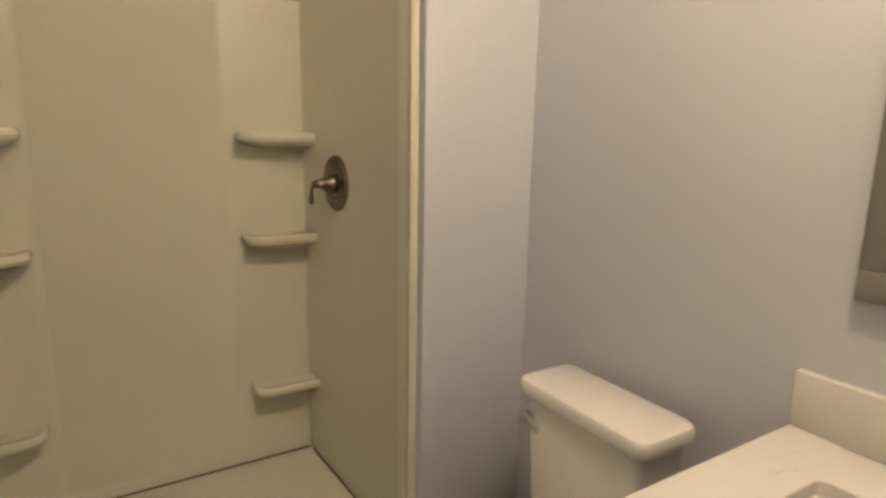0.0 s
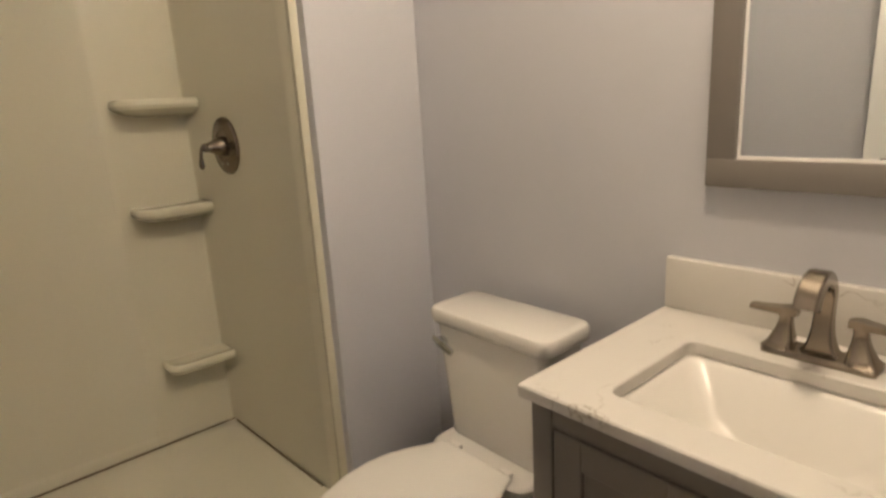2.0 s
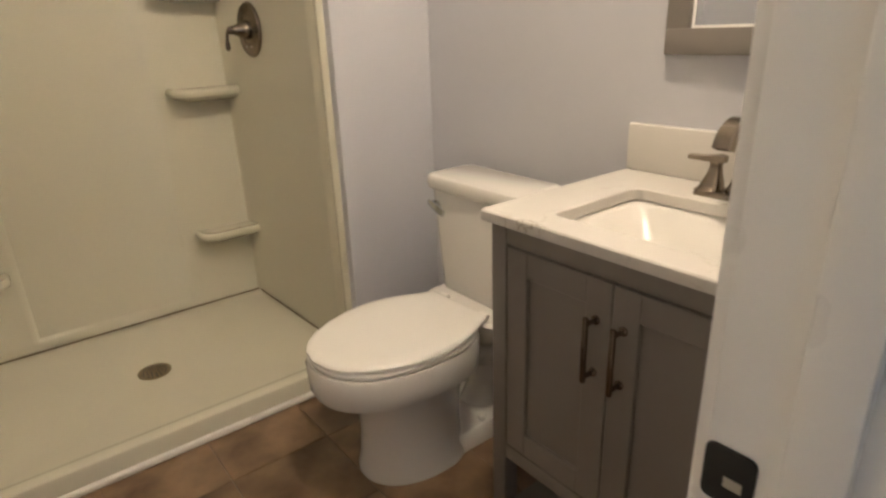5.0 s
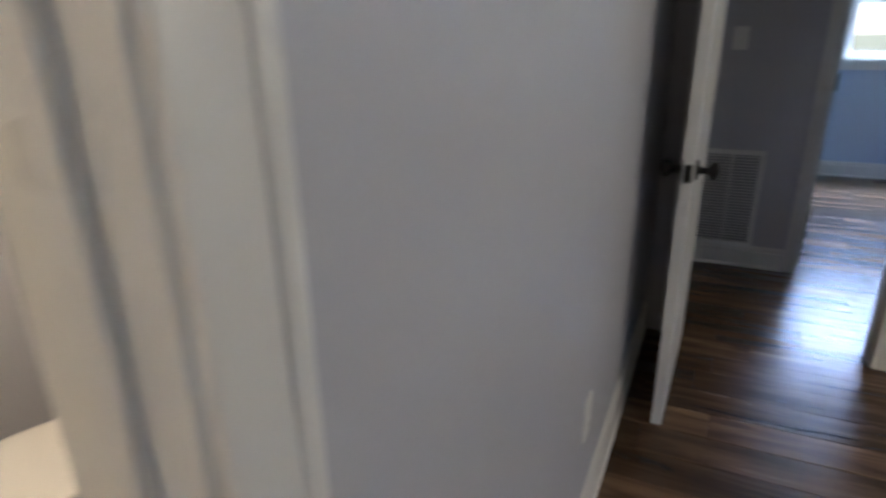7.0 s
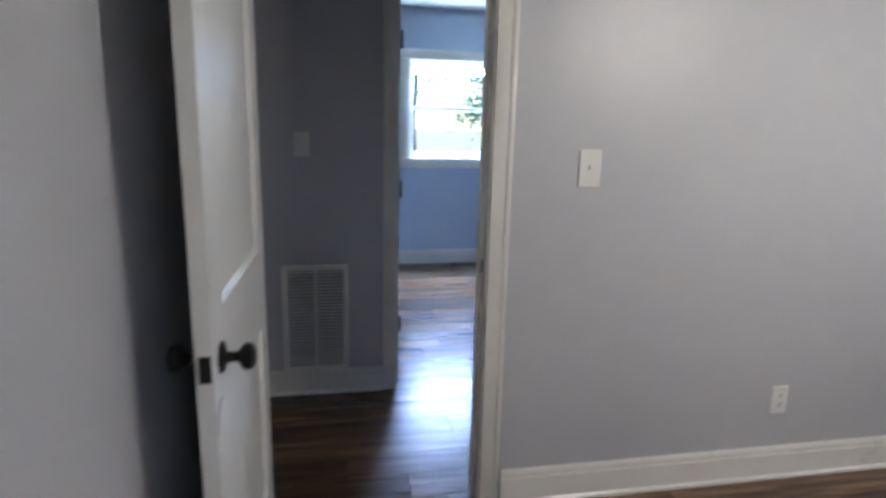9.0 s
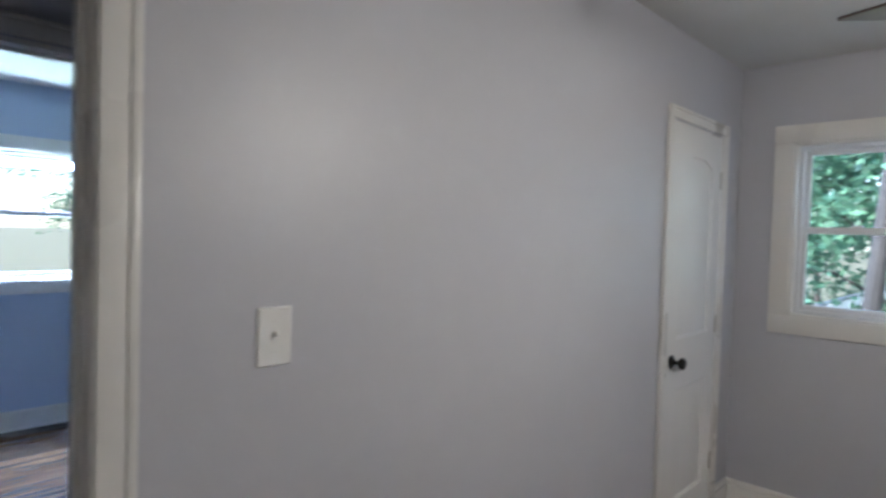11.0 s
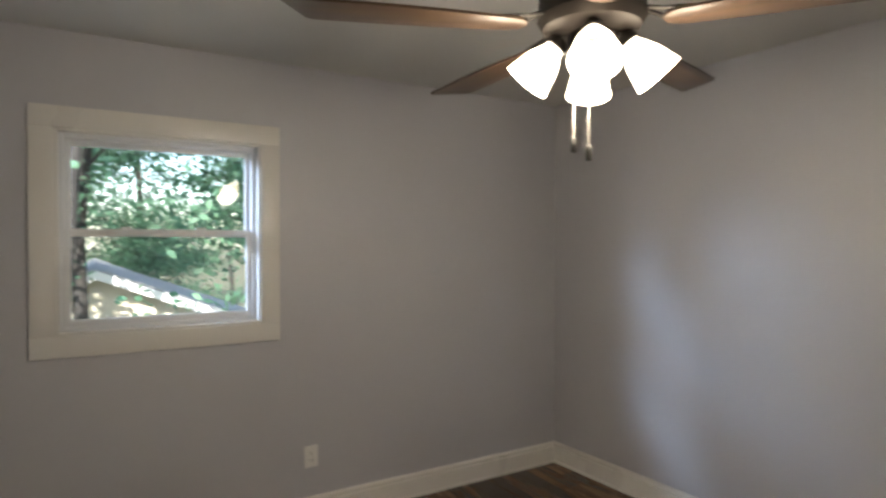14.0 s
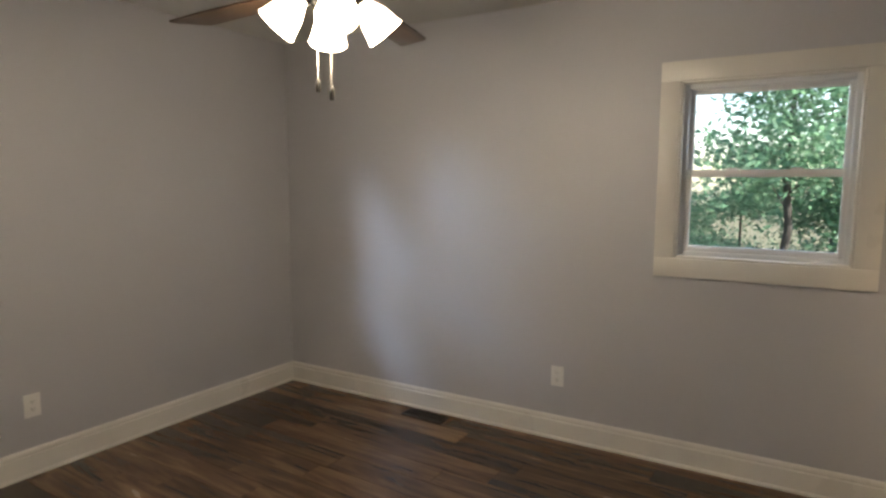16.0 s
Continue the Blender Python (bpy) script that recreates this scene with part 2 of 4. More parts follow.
def box(x0, x1, y0, y1, z0, z1, bevel=0.0, seg=2, bm=None):
    bm = bm or bmesh.new()
    x0, x1, y0, y1, z0, z1 = min(x0, x1), max(x0, x1), min(y0, y1), max(y0, y1), min(z0, z1), max(z0, z1)
    g = bmesh.ops.create_cube(bm, size=1.0)["verts"]
    for v in g:
        v.co = Vector(((x0 + x1) / 2 + v.co.x * (x1 - x0), (y0 + y1) / 2 + v.co.y * (y1 - y0), (z0 + z1) / 2 + v.co.z * (z1 - z0)))
    if bevel:
        vs = set(g)
        es = [e for e in bm.edges if e.verts[0] in vs and e.verts[1] in vs]
        bmesh.ops.bevel(bm, geom=es, offset=bevel, segments=seg, profile=0.5, affect="EDGES")
    return bm


def loft(rings, cap=True, loop=False, bm=None):
    """Skin a stack of rings with the same number of points."""
    bm = bm or bmesh.new()
    vs = [[bm.verts.new(p) for p in r] for r in rings]
    n = len(vs[0])
    pairs = list(zip(vs, vs[1:])) + ([(vs[-1], vs[0])] if loop else [])
    for a, b in pairs:
        for i in range(n):
            j = (i + 1) % n
            bm.faces.new((a[i], a[j], b[j], b[i]))
    if cap and not loop:
        bm.faces.new(vs[0][::-1])
        bm.faces.new(vs[-1])
    return bm


def rrect(cx, cy, hx, hy, r, z, k=5):
    pts = []
    r = min(r, hx, hy)
    for sx, sy, a0 in ((1, 1, 0), (-1, 1, 90), (-1, -1, 180), (1, -1, 270)):
        for i in range(k):
            a = radians(a0 + 90 * i / (k - 1))
            pts.append((cx + sx * (hx - r) + r * math.cos(a), cy + sy * (hy - r) + r * math.sin(a), z))
    return pts


def lathe(profile, n=24, axis="z", bm=None):
    """Turn a profile of (radius, height) round an axis."""
    rings = []
    for r, h in profile:
        ring = []
        for i in range(n):
            a = 2 * math.pi * i / n
            c, s = max(r, 1e-4) * math.cos(a), max(r, 1e-4) * math.sin(a)
            ring.append({"z": (c, s, h), "y": (s, h, c), "x": (h, c, s)}[axis])
        rings.append(ring)
    return loft(rings, bm=bm)


def sweep(path, rx, ry=None, n=10, side=Vector((1, 0, 0)), bm=None, taper=None):
    """A tube along a path of points; rx across `side`, ry the other way."""
    ry = ry or rx
    P = [Vector(p) for p in path]
    rings = []
    for i, p in enumerate(P):
        t = (P[min(i + 1, len(P) - 1)] - P[max(i - 1, 0)]).normalized()
        u = (side - t * side.dot(t)).normalized()
        w = t.cross(u)
        k = taper[i] if taper else 1.0
        rings.append([p + u * rx * k * math.cos(2 * math.pi * j / n) + w * ry * k * math.sin(2 * math.pi * j / n) for j in range(n)])
    return loft(rings, bm=bm)


def prism(points, z0, z1, bevel=0.0):
    bm = loft([[(x, y, z0) for x, y in points], [(x, y, z1) for x, y in points]])
    if bevel:
        bmesh.ops.bevel(bm, geom=[e for e in bm.edges if abs(e.verts[0].co.z - e.verts[1].co.z) < 1e-6], offset=bevel, segments=2, profile=0.5, affect="EDGES")
    return bm


def moved(bm, m):
    bmesh.ops.transform(bm, matrix=m, verts=bm.verts)
    return bm


def wall(name, axis, face, back, a0, a1, z1, holes, mat, label, z0=0.0):
    """A wall whose room side is at `face` and whose other side is at `back`, along the other axis from a0 to a1; holes: (a0, a1, z0, z1)."""
    bm = bmesh.new()
    cuts = sorted({a0, a1, *[h[0] for h in holes], *[h[1] for h in holes]})
    for u0, u1 in zip(cuts, cuts[1:]):
        zs = [(z0, z1)]
        for h in holes:
            if h[0] <= u0 and u1 <= h[1]:
                zs = [(z0, h[2]), (h[3], z1)]
        for w0, w1 in zs:
            if w1 - w0 > 1e-4:
                if axis == "x":
                    box(face, back, u0, u1, w0, w1, bm=bm)
                else:
                    box(u0, u1, face, back, w0, w1, bm=bm)
    return tagged(link(name, bm, mat, smooth=False), label, "wall", kind="structure")


def baseboard(name, p0, p1, inward, parent_label, h=0.14):
    """Moulded skirting from p0 to p1 (on the floor, along the wall) with a shoe strip."""
    d = Vector((*p1, 0)) - Vector((*p0, 0))
    u = d.normalized()
    n = Vector((*inward, 0)).normalized()
    prof = [(0.0, 0.0), (0.022, 0.0), (0.022, 0.010), (0.014, 0.018), (0.014, h - 0.034), (0.0075, h - 0.031), (0.0075, h - 0.027), (0.0125, h - 0.023), (0.011, h - 0.012), (0.006, h - 0.003), (0.0, h)]
    rings = []
    for q in (Vector((*p0, 0)), Vector((*p1, 0))):
        rings.append([q + n * a + Vector((0, 0, b)) for a, b in prof])
    return tagged(link(name, loft(rings), TRIM, smooth=False), parent_label, "baseboard", kind="structure")

# ---- structure ----
H = 2.45
W = 0.115
BX0, BX1, BY0, BY1 = -2.40, -W, -3.30, -1.62      # bathroom
RX1, RY0 = 4.145, -3.16                            # bedroom
HY0, HY1 = W, 1.04                                 # hall
SY0, SY1 = 1.04 + W, 3.88                          # blue room
BD0, BD1 = -3.215, -2.50                           # bathroom doorway along y
RD0, RD1 = 0.155, 0.905                            # bedroom doorway along x
HD0, HD1 = 0.723, 1.485                            # blue room doorway along x
DH = 2.04

tagged(link("floor_bedroom", box(0, RX1, RY0 - 0.24, 0, -0.06, -0.012), SUBFLOOR), "dark joints under brown wood-look planks of the bedroom", "floor", kind="structure")
tagged(link("floor_hall", box(-1.2, 2.6, 0.0, HY1 + W, -0.06, -0.012), SUBFLOOR), "dark joints under brown wood-look planks of the hall", "floor", kind="structure")
tagged(link("floor_blue_room", box(0.0, 3.0, HY1 + W, SY1, -0.06, -0.012), SUBFLOOR), "dark joints under brown wood-look planks of the next room", "floor", kind="structure")
tagged(link("floor_bathroom", box(BX0, 0.0, BY0, BY1, -0.06, -0.006), GROUT), "dark joints under brown slate-look bathroom tiles", "floor", kind="structure")

w1_hole = (-1.166, -0.278, 1.10, 2.02)
w2_hole = (0.728, 1.485, 1.097, 1.979)
w3_hole = (1.137, 1.985, 1.056, 1.990)
wall("wall_bath_bedroom", "x", 0.0, -W, RY0 - 0.36, 0.0, H, [(BD0 - 0.019, BD1 + 0.019, 0.0, DH + 0.001)], PAINT, "pale grey painted wall between bathroom and bedroom")
wall("wall_bedroom_door", "y", 0.0, W, -W, RX1 + W, H, [(RD0 - 0.019, RD1 + 0.019, 0.0, DH + 0.001), (3.231, 3.879, 0.0, DH + 0.001)], PAINT, "pale grey painted wall with the bedroom door and closet")
wall("wall_bedroom_east", "x", RX1, RX1 + 0.16, RY0 - 0.16, 0.0, H, [w1_hole], PAINT, "pale grey painted outer wall with a window")
# the south wall runs three degrees out of square from the east corner
SKEW = Matrix.Translation((RX1, RY0, 0)) @ Matrix.Rotation(radians(2.85), 4, "Z") @ Matrix.Translation((-RX1, -RY0, 0))
wall("wall_bedroom_south", "y", RY0, RY0 - 0.16, -0.16, RX1 + 0.02, H, [w2_hole], PAINT, "pale grey painted outer wall with a window").matrix_basis = SKEW
wall("wall_hall_north", "y", HY1, HY1 + W, -1.2, 2.6, H, [(HD0 - 0.019, HD1 + 0.019, 0.0, DH + 0.001)], PAINT, "pale grey painted hall wall with return grille")
wall("wall_hall_west", "x", -1.2, -1.2 - W, W, HY1, H, [], PAINT, "plain grey end wall of the hall")
wall("wall_hall_east", "x", 2.6, 2.6 + W, W, HY1, H, [], PAINT, "plain grey end wall of the hall")
wall("wall_hall_south", "y", W, 0.0, -1.2, -W, H, [], PAINT, "plain grey hall wall behind the bathroom")
wall("wall_blue_north", "y", SY1, SY1 + 0.16, -0.16, 3.16, H, [w3_hole], PAINT_BLUE, "pale blue painted outer wall with a window")
wall("wall_blue_west", "x", 0.0, -0.16, SY0, SY1, H, [], PAINT_BLUE, "plain pale blue side wall")
wall("wall_blue_east", "x", 3.0, 3.16, SY0, SY1, H, [], PAINT_BLUE, "plain pale blue side wall")
wall("wall_bath_north", "y", BY1, BY1 + W, BX0 - 0.15, -W, H, [], PAINT, "pale grey painted wall behind vanity and toilet")
wall("wall_bath_south", "y", BY0, BY0 - W, BX0 - 0.15, -W, H, [], PAINT, "pale grey painted bathroom wall")
wall("wall_bath_west", "x", BX0 - 0.02, BX0 - 0.15, BY0, BY1, H, [], PAINT, "bathroom end wall behind the shower surround")
tagged(link("wall_shower_stub", box(BX0 - 0.02, -1.57, -1.972, BY1, 0, H, 0.002), PAINT, smooth=False), "pale grey short wall between shower and toilet", "wall", kind="structure")
tagged(link("wall_shower_stub_south", box(BX0 - 0.02, -1.57, BY0, -3.134, 0, H, 0.002), PAINT, smooth=False), "pale grey short wall beside the shower", "wall", kind="structure")
# closet behind the closed door
wall("wall_closet", "y", 0.75, 0.75 + W, 2.6 + W, RX1 + W, H, [], PAINT, "plain grey closet back wall")
for nm, b in (("ceiling_bedroom", (0, RX1, RY0 - 0.24, 0)), ("ceiling_hall", (-1.2, 2.6, W, HY1)), ("ceiling_blue_room", (0, 3.0, SY0, SY1)), ("ceiling_bathroom", (BX0 - 0.02, -W, BY0, BY1)), ("ceiling_closet", (2.6 + W, RX1, W, 0.75))):
    tagged(link(nm, box(*b, H, H + 0.12), CEIL), "flat matt off-white ceiling", "ceiling", kind="structure")

SK = "white moulded baseboard along the grey wall"
baseboard("baseboard_bath_wall", (0, BD1 + 0.075), (0, -0.0), (1, 0), SK)
baseboard("baseboard_bath_wall_south", (0, RY0 - 0.2), (0, BD0 - 0.075), (1, 0), SK)
baseboard("baseboard_door_wall", (RD1 + 0.09, 0), (3.195, 0), (0, -1), SK)
baseboard("baseboard_closet_side", (3.915, 0), (RX1, 0), (0, -1), SK)
baseboard("baseboard_east", (RX1, 0), (RX1, RY0), (-1, 0), SK)
baseboard("baseboard_south", (RX1, RY0), (0, RY0), (0, 1), SK).matrix_basis = SKEW
baseboard("baseboard_hall", (-1.2, HY1), (HD0 - 0.075, HY1), (0, -1), SK, 0.13)
baseboard("baseboard_hall_east", (HD1 + 0.075, HY1), (2.6, HY1), (0, -1), SK, 0.13)
baseboard("baseboard_blue_north", (0, SY1), (3.0, SY1), (0, -1), "white moulded baseboard along the pale blue wall")
baseboard("baseboard_blue_west", (0, SY0), (0, SY1), (1, 0), "white moulded baseboard along the pale blue wall")


def doorway(name, axis, a0, a1, near, far, label, cw=0.07, sides=(1, 1)):
    """Jambs, stops and casings of a doorway through a wall from near to far (the room sides)."""
    top = base(name, label, "door frame", kind="structure")

    def put(nm, u0, u1, v0, v1, z0, z1, bev=0.003):
        b = (u0, u1, v0, v1) if axis == "y" else (v0, v1, u0, u1)
        part(nm, box(*b, z0, z1, bev), TRIM, top)

    lo, hi = min(near, far), max(near, far)
    put("jamb", a0 - 0.018, a0, lo - 0.003, hi + 0.003, 0, DH)
    put("jamb", a1, a1 + 0.018, lo - 0.003, hi + 0.003, 0, DH)
    put("jamb_head", a0 - 0.018, a1 + 0.018, lo - 0.003, hi + 0.003, DH - 0.018, DH)
    mid = lo + (hi - lo) * 0.55
    put("stop", a0, a0 + 0.011, mid - 0.017, mid + 0.017, 0, DH - 0.018)
    put("stop", a1 - 0.011, a1, mid - 0.017, mid + 0.017, 0, DH - 0.018)
    put("stop_head", a0, a1, mid - 0.017, mid + 0.017, DH - 0.029, DH - 0.018)
    for side, on in zip((lo, hi), sides):
        if not on:
            continue
        s = -1 if side == lo else 1
        v0, v1 = sorted((side + s * 0.0005, side + s * 0.015))
        w0, w1 = sorted((side + s * 0.0005, side + s * 0.020))
        for c0, c1, o0, o1 in ((a0 - cw, a0 - 0.006, a0 - cw - 0.006, a0 - cw + 0.014), (a1 + 0.006, a1 + cw, a1 + cw - 0.014, a1 + cw + 0.006)):
            put("casing", c0, c1, v0, v1, 0, DH + 0.004, 0.004)
            put("casing_band", o0, o1, w0, w1, 0, DH + cw, 0.004)
        put("casing_head", a0 - cw + 0.015, a1 + cw - 0.015, v0, v1, DH + 0.005, DH + cw - 0.015, 0.004)
        put("casing_head_band", a0 - cw + 0.015, a1 + cw - 0.015, w0, w1, DH + cw - 0.014, DH + cw, 0.004)
    return top


dw_bath = doorway("door_frame_bathroom", "x", BD0, BD1, 0.0, -W, "white painted door frame of the bathroom")
dw_bed = doorway("door_frame_bedroom", "y", RD0, RD1, 0.0, W, "white painted door frame of the bedroom")
dw_hall = doorway("door_frame_blue_room", "y", HD0, HD1, HY1, HY1 + W, "white painted door frame of the pale blue room")
dw_closet = doorway("door_frame_closet", "y", 3.25, 3.86, 0.0, W, "white painted closet door frame", 0.06, (1, 0))


def strike(parent, x, y, z, nx, ny):
    """Dark strike plate let into a jamb; n: the way it faces."""
    m = Matrix.Translation((x, y, z)) @ Matrix.Rotation(math.atan2(ny, nx), 4, "Z")
    part("strike_plate", moved(prism([(p[0], p[1]) for p in rrect(0, 0, 0.022, 0.017, 0.006, 0)], 0, 0.003, 0.001), m @ Matrix.Rotation(radians(90), 4, "Y")), BRONZE, parent, "dark bronze strike plate")
    part("latch_hole", moved(box(0.0025, 0.0036, -0.002, 0.010, -0.007, 0.001), m), STEEL, parent, "bare latch hole in the plate")


strike(dw_bath, -0.100, BD1, 0.851, 0, -1)
strike(dw_bed, RD1, 0.045, 0.915, -1, 0)


def hinge(parent, x, y, z, axis, mat=None, leaf=0.014):
    bm = lathe([(0.0055, -0.045), (0.0055, 0.045)], 10)
    if axis == "y":
        box(-leaf, leaf, -0.002, 0.001, -0.044, 0.044, bm=bm)
    else:
        box(-0.002, 0.001, -0.014, 0.014, -0.044, 0.044, bm=bm)
    part("hinge", moved(bm, Matrix.Translation((x, y, z))), mat or STEEL, parent, "dark bronze butt hinge" if mat else "satin steel butt hinge")


for z in (0.32, 1.055, 1.80):
    hinge(dw_hall, HD0 + 0.010, HY1 + W + 0.006, z, "y", BRONZE, 0.024)
for z in (0.315, 1.05, 1.805):
    hinge(dw_closet, 3.857, -0.006, z, "y")


def knob(parent, m, name="knob"):
    prof = [(0.033, 0.0), (0.033, 0.004), (0.028, 0.008), (0.012, 0.012), (0.010, 0.030), (0.014, 0.036), (0.026, 0.044), (0.0285, 0.053), (0.026, 0.062), (0.016, 0.068), (0.0, 0.069)]
    part(name, moved(lathe(prof, 20), m), BRONZE, parent, "dark bronze round knob")


def panel_door(name, width, height, label, m, knob_at, both=True):
    """Two-panel moulded door; local x across, y through (0 to -0.035), z up."""
    top = base(name, label, "door", m, kind="")
    T = 0.035
    bm = bmesh.new()
    s = 0.11
    rails = [(0.0, 0.22), (0.77, 1.01), (height - 0.13, height)]
    box(0, s, -T, 0, 0, height, bm=bm)
    box(width - s, width, -T, 0, 0, height, bm=bm)
    for a, b in rails:
        box(s, width - s, -T, 0, a, b, bm=bm)
    part("slab_frame", bm, DOORW, top)
    for a, b in ((0.22, 0.77), (1.01, height - 0.13)):
        bm = bmesh.new()
        x0, x1 = s, width - s
        def ring(ins, y):
            return [(x0 + ins, y, a + ins), (x1 - ins, y, a + ins), (x1 - ins, y, b - ins), (x0 + ins, y, b - ins)]
        rings = [ring(0.05, -T / 2 + 0.012), ring(0.028, -T / 2 + 0.008), ring(0.012, -T / 2 + 0.007), ring(0.0, -0.001)]
        front = [[(p[0], -T - p[1], p[2]) for p in r] for r in rings]
        loft(front, cap=False, bm=bm)
        bm.faces.new([bm.verts.new(p) for p in front[0]])
        loft(rings, cap=False, bm=bm)
        bm.faces.new([bm.verts.new(p) for p in rings[0]])
        bmesh.ops.remove_doubles(bm, verts=bm.verts, dist=1e-5)
        part("panel", bm, DOORW, top)
        if b > 1.2:
            # shallow arched moulding over the upper panel
            n = 14
            pts = []
            for i in range(n + 1):
                u = i / n
                pts.append((x0 + u * (x1 - x0), b - 0.055 + 0.055 * math.sin(math.pi * u) ** 0.8))
            for yy0, yy1 in ((-T + 0.0005, -T + 0.012), (-0.012, -0.0005)):
                bm = bmesh.new()
                rr = []
                for x, z in pts:
                    rr.append([(x, yy0, z), (x, yy1, z), (x, yy1, b + 0.001), (x, yy0, b + 0.001)])
                loft(rr, bm=bm)
                part("arch_moulding", bm, DOORW, top)
    kx, kz = knob_at
    knob(top, Matrix.Translation((kx, -T, kz)) @ Matrix.Rotation(radians(90), 4, "X"))
    if both:
        knob(top, Matrix.Translation((kx, 0, kz)) @ Matrix.Rotation(radians(-90), 4, "X"))
        e = width if kx > width / 2 else 0
        part("latch_plate", box(e - 0.002, e + 0.0015, -T / 2 - 0.012, -T / 2 + 0.012, kz - 0.028, kz + 0.028, 0.0008), BRONZE, top, "dark latch plate on the door edge")
    return top


panel_door("closet_door", 0.604, 2.02, "closed white two-panel closet door with a dark knob", pose(3.253, 0.028, 0.008), (0.06, 0.91), False)
bd = panel_door("bedroom_door", 0.74, 2.02, "open white panel door swung back towards the bathroom wall", pose(0.181, -0.022, 0.010, 0, 0, -91.4), (0.675, 0.91))
panel_door("bathroom_door", 0.70, 2.02, "open white panel door folded back against the bathroom wall", pose(-0.125, -3.205, 0.008, 0, 0, 180), (0.635, 0.91))
panel_door("blue_room_door", 0.74, 2.02, "white panel door standing wide open into the pale blue room", pose(HD0 - 0.02, SY0 + 0.02, 0.008, 0, 0, 100), (0.675, 0.91))


def window(name, x0, x1, z0, z1, rail, m, label, cw=0.095, depth=0.13):
    """Double-hung window. Local x along the wall, y outwards from the room face, z up; the hole is x0..x1, z0..z1."""
    top = base(name, label, "window", m, kind="structure")

    def put(nm, a, b, c, d, e, f, mat, bev=0.003, par=top):
        return part(nm, box(a, b, c, d, e, f, bev), mat, par)

    e = 0.012
    put("casing_head", x0 - cw, x1 + cw, -0.018, -0.0005, z1, z1 + cw, TRIM)
    put("casing_sill", x0 - cw, x1 + cw, -0.018, -0.0005, z0 - cw, z0, TRIM)
    put("casing_side", x0 - cw, x0 - 0.0005, -0.0175, -0.0005, z0 + 0.0005, z1 - 0.0005, TRIM)
    put("casing_side", x1 + 0.0005, x1 + cw, -0.0175, -0.0005, z0 + 0.0005, z1 - 0.0005, TRIM)
    put("reveal", x0, x0 + e, -0.010, depth, z0, z1, TRIM)
    put("reveal", x1 - e, x1, -0.010, depth, z0, z1, TRIM)
    put("reveal_head", x0 + e, x1 - e, -0.010, depth, z1 - e, z1, TRIM)
    put("sill", x0 + e, x1 - e, -0.010, depth, z0, z0 + e, TRIM)
    a, b, c, d = x0 + e, x1 - e, z0 + e, z1 - e
    # vinyl frame
    f = 0.022
    put("frame_side", a, a + f, 0.045, 0.125, c, d, VINYL)
    put("frame_side", b - f, b, 0.045, 0.125, c, d, VINYL)
    put("frame_head", a + f, b - f, 0.045, 0.125, d - f, d, VINYL)
    put("frame_sill", a + f, b - f, 0.045, 0.125, c, c + f, VINYL)
    a, b, c, d = a + f, b - f, c + f, d - f
    for nm, zl, zh, y in (("lower_sash", c, rail + 0.018, 0.058), ("upper_sash", rail - 0.018, d, 0.092)):
        s = 0.024
        bm = bmesh.new()
        box(a, a + s, y, y + 0.03, zl, zh, 0.003, bm=bm)
        box(b - s, b, y, y + 0.03, zl, zh, 0.003, bm=bm)
        box(a + s - 0.001, b - s + 0.001, y + 0.001, y + 0.029, zl, zl + (0.034 if nm == "upper_sash" else 0.028), 0.003, bm=bm)
        box(a + s - 0.001, b - s + 0.001, y + 0.001, y + 0.029, zh - (0.034 if nm == "lower_sash" else 0.026), zh, 0.003, bm=bm)
        sash = part(nm, bm, VINYL, top)
        p = part("pane", box(a + s - 0.004, b - s + 0.004, y + 0.012, y + 0.016, zl + 0.02, zh - 0.02), GLASS, sash, "clear glass pane")
        p.visible_shadow = False
    for u in (0.3, 0.7):
        put("sash_lock", a + (b - a) * u - 0.025, a + (b - a) * u + 0.025, 0.052, 0.07, rail + 0.018, rail + 0.028, VINYL)
    return top


window("window_1", 0.278, 1.166, 1.10, 2.02, 1.56, pose(RX1, 0, 0, 0, 0, -90), "white double-hung window with wide trim facing the trees")
window("window_2", -1.485, -0.728, 1.097, 1.979, 1.526, SKEW @ pose(0, RY0, 0, 0, 0, 180), "white double-hung window with wide trim facing woods")
window("window_3", 1.137, 1.985, 1.056, 1.990, 1.538, pose(0, SY1, 0), "bright white double-hung window in the pale blue wall", 0.09)


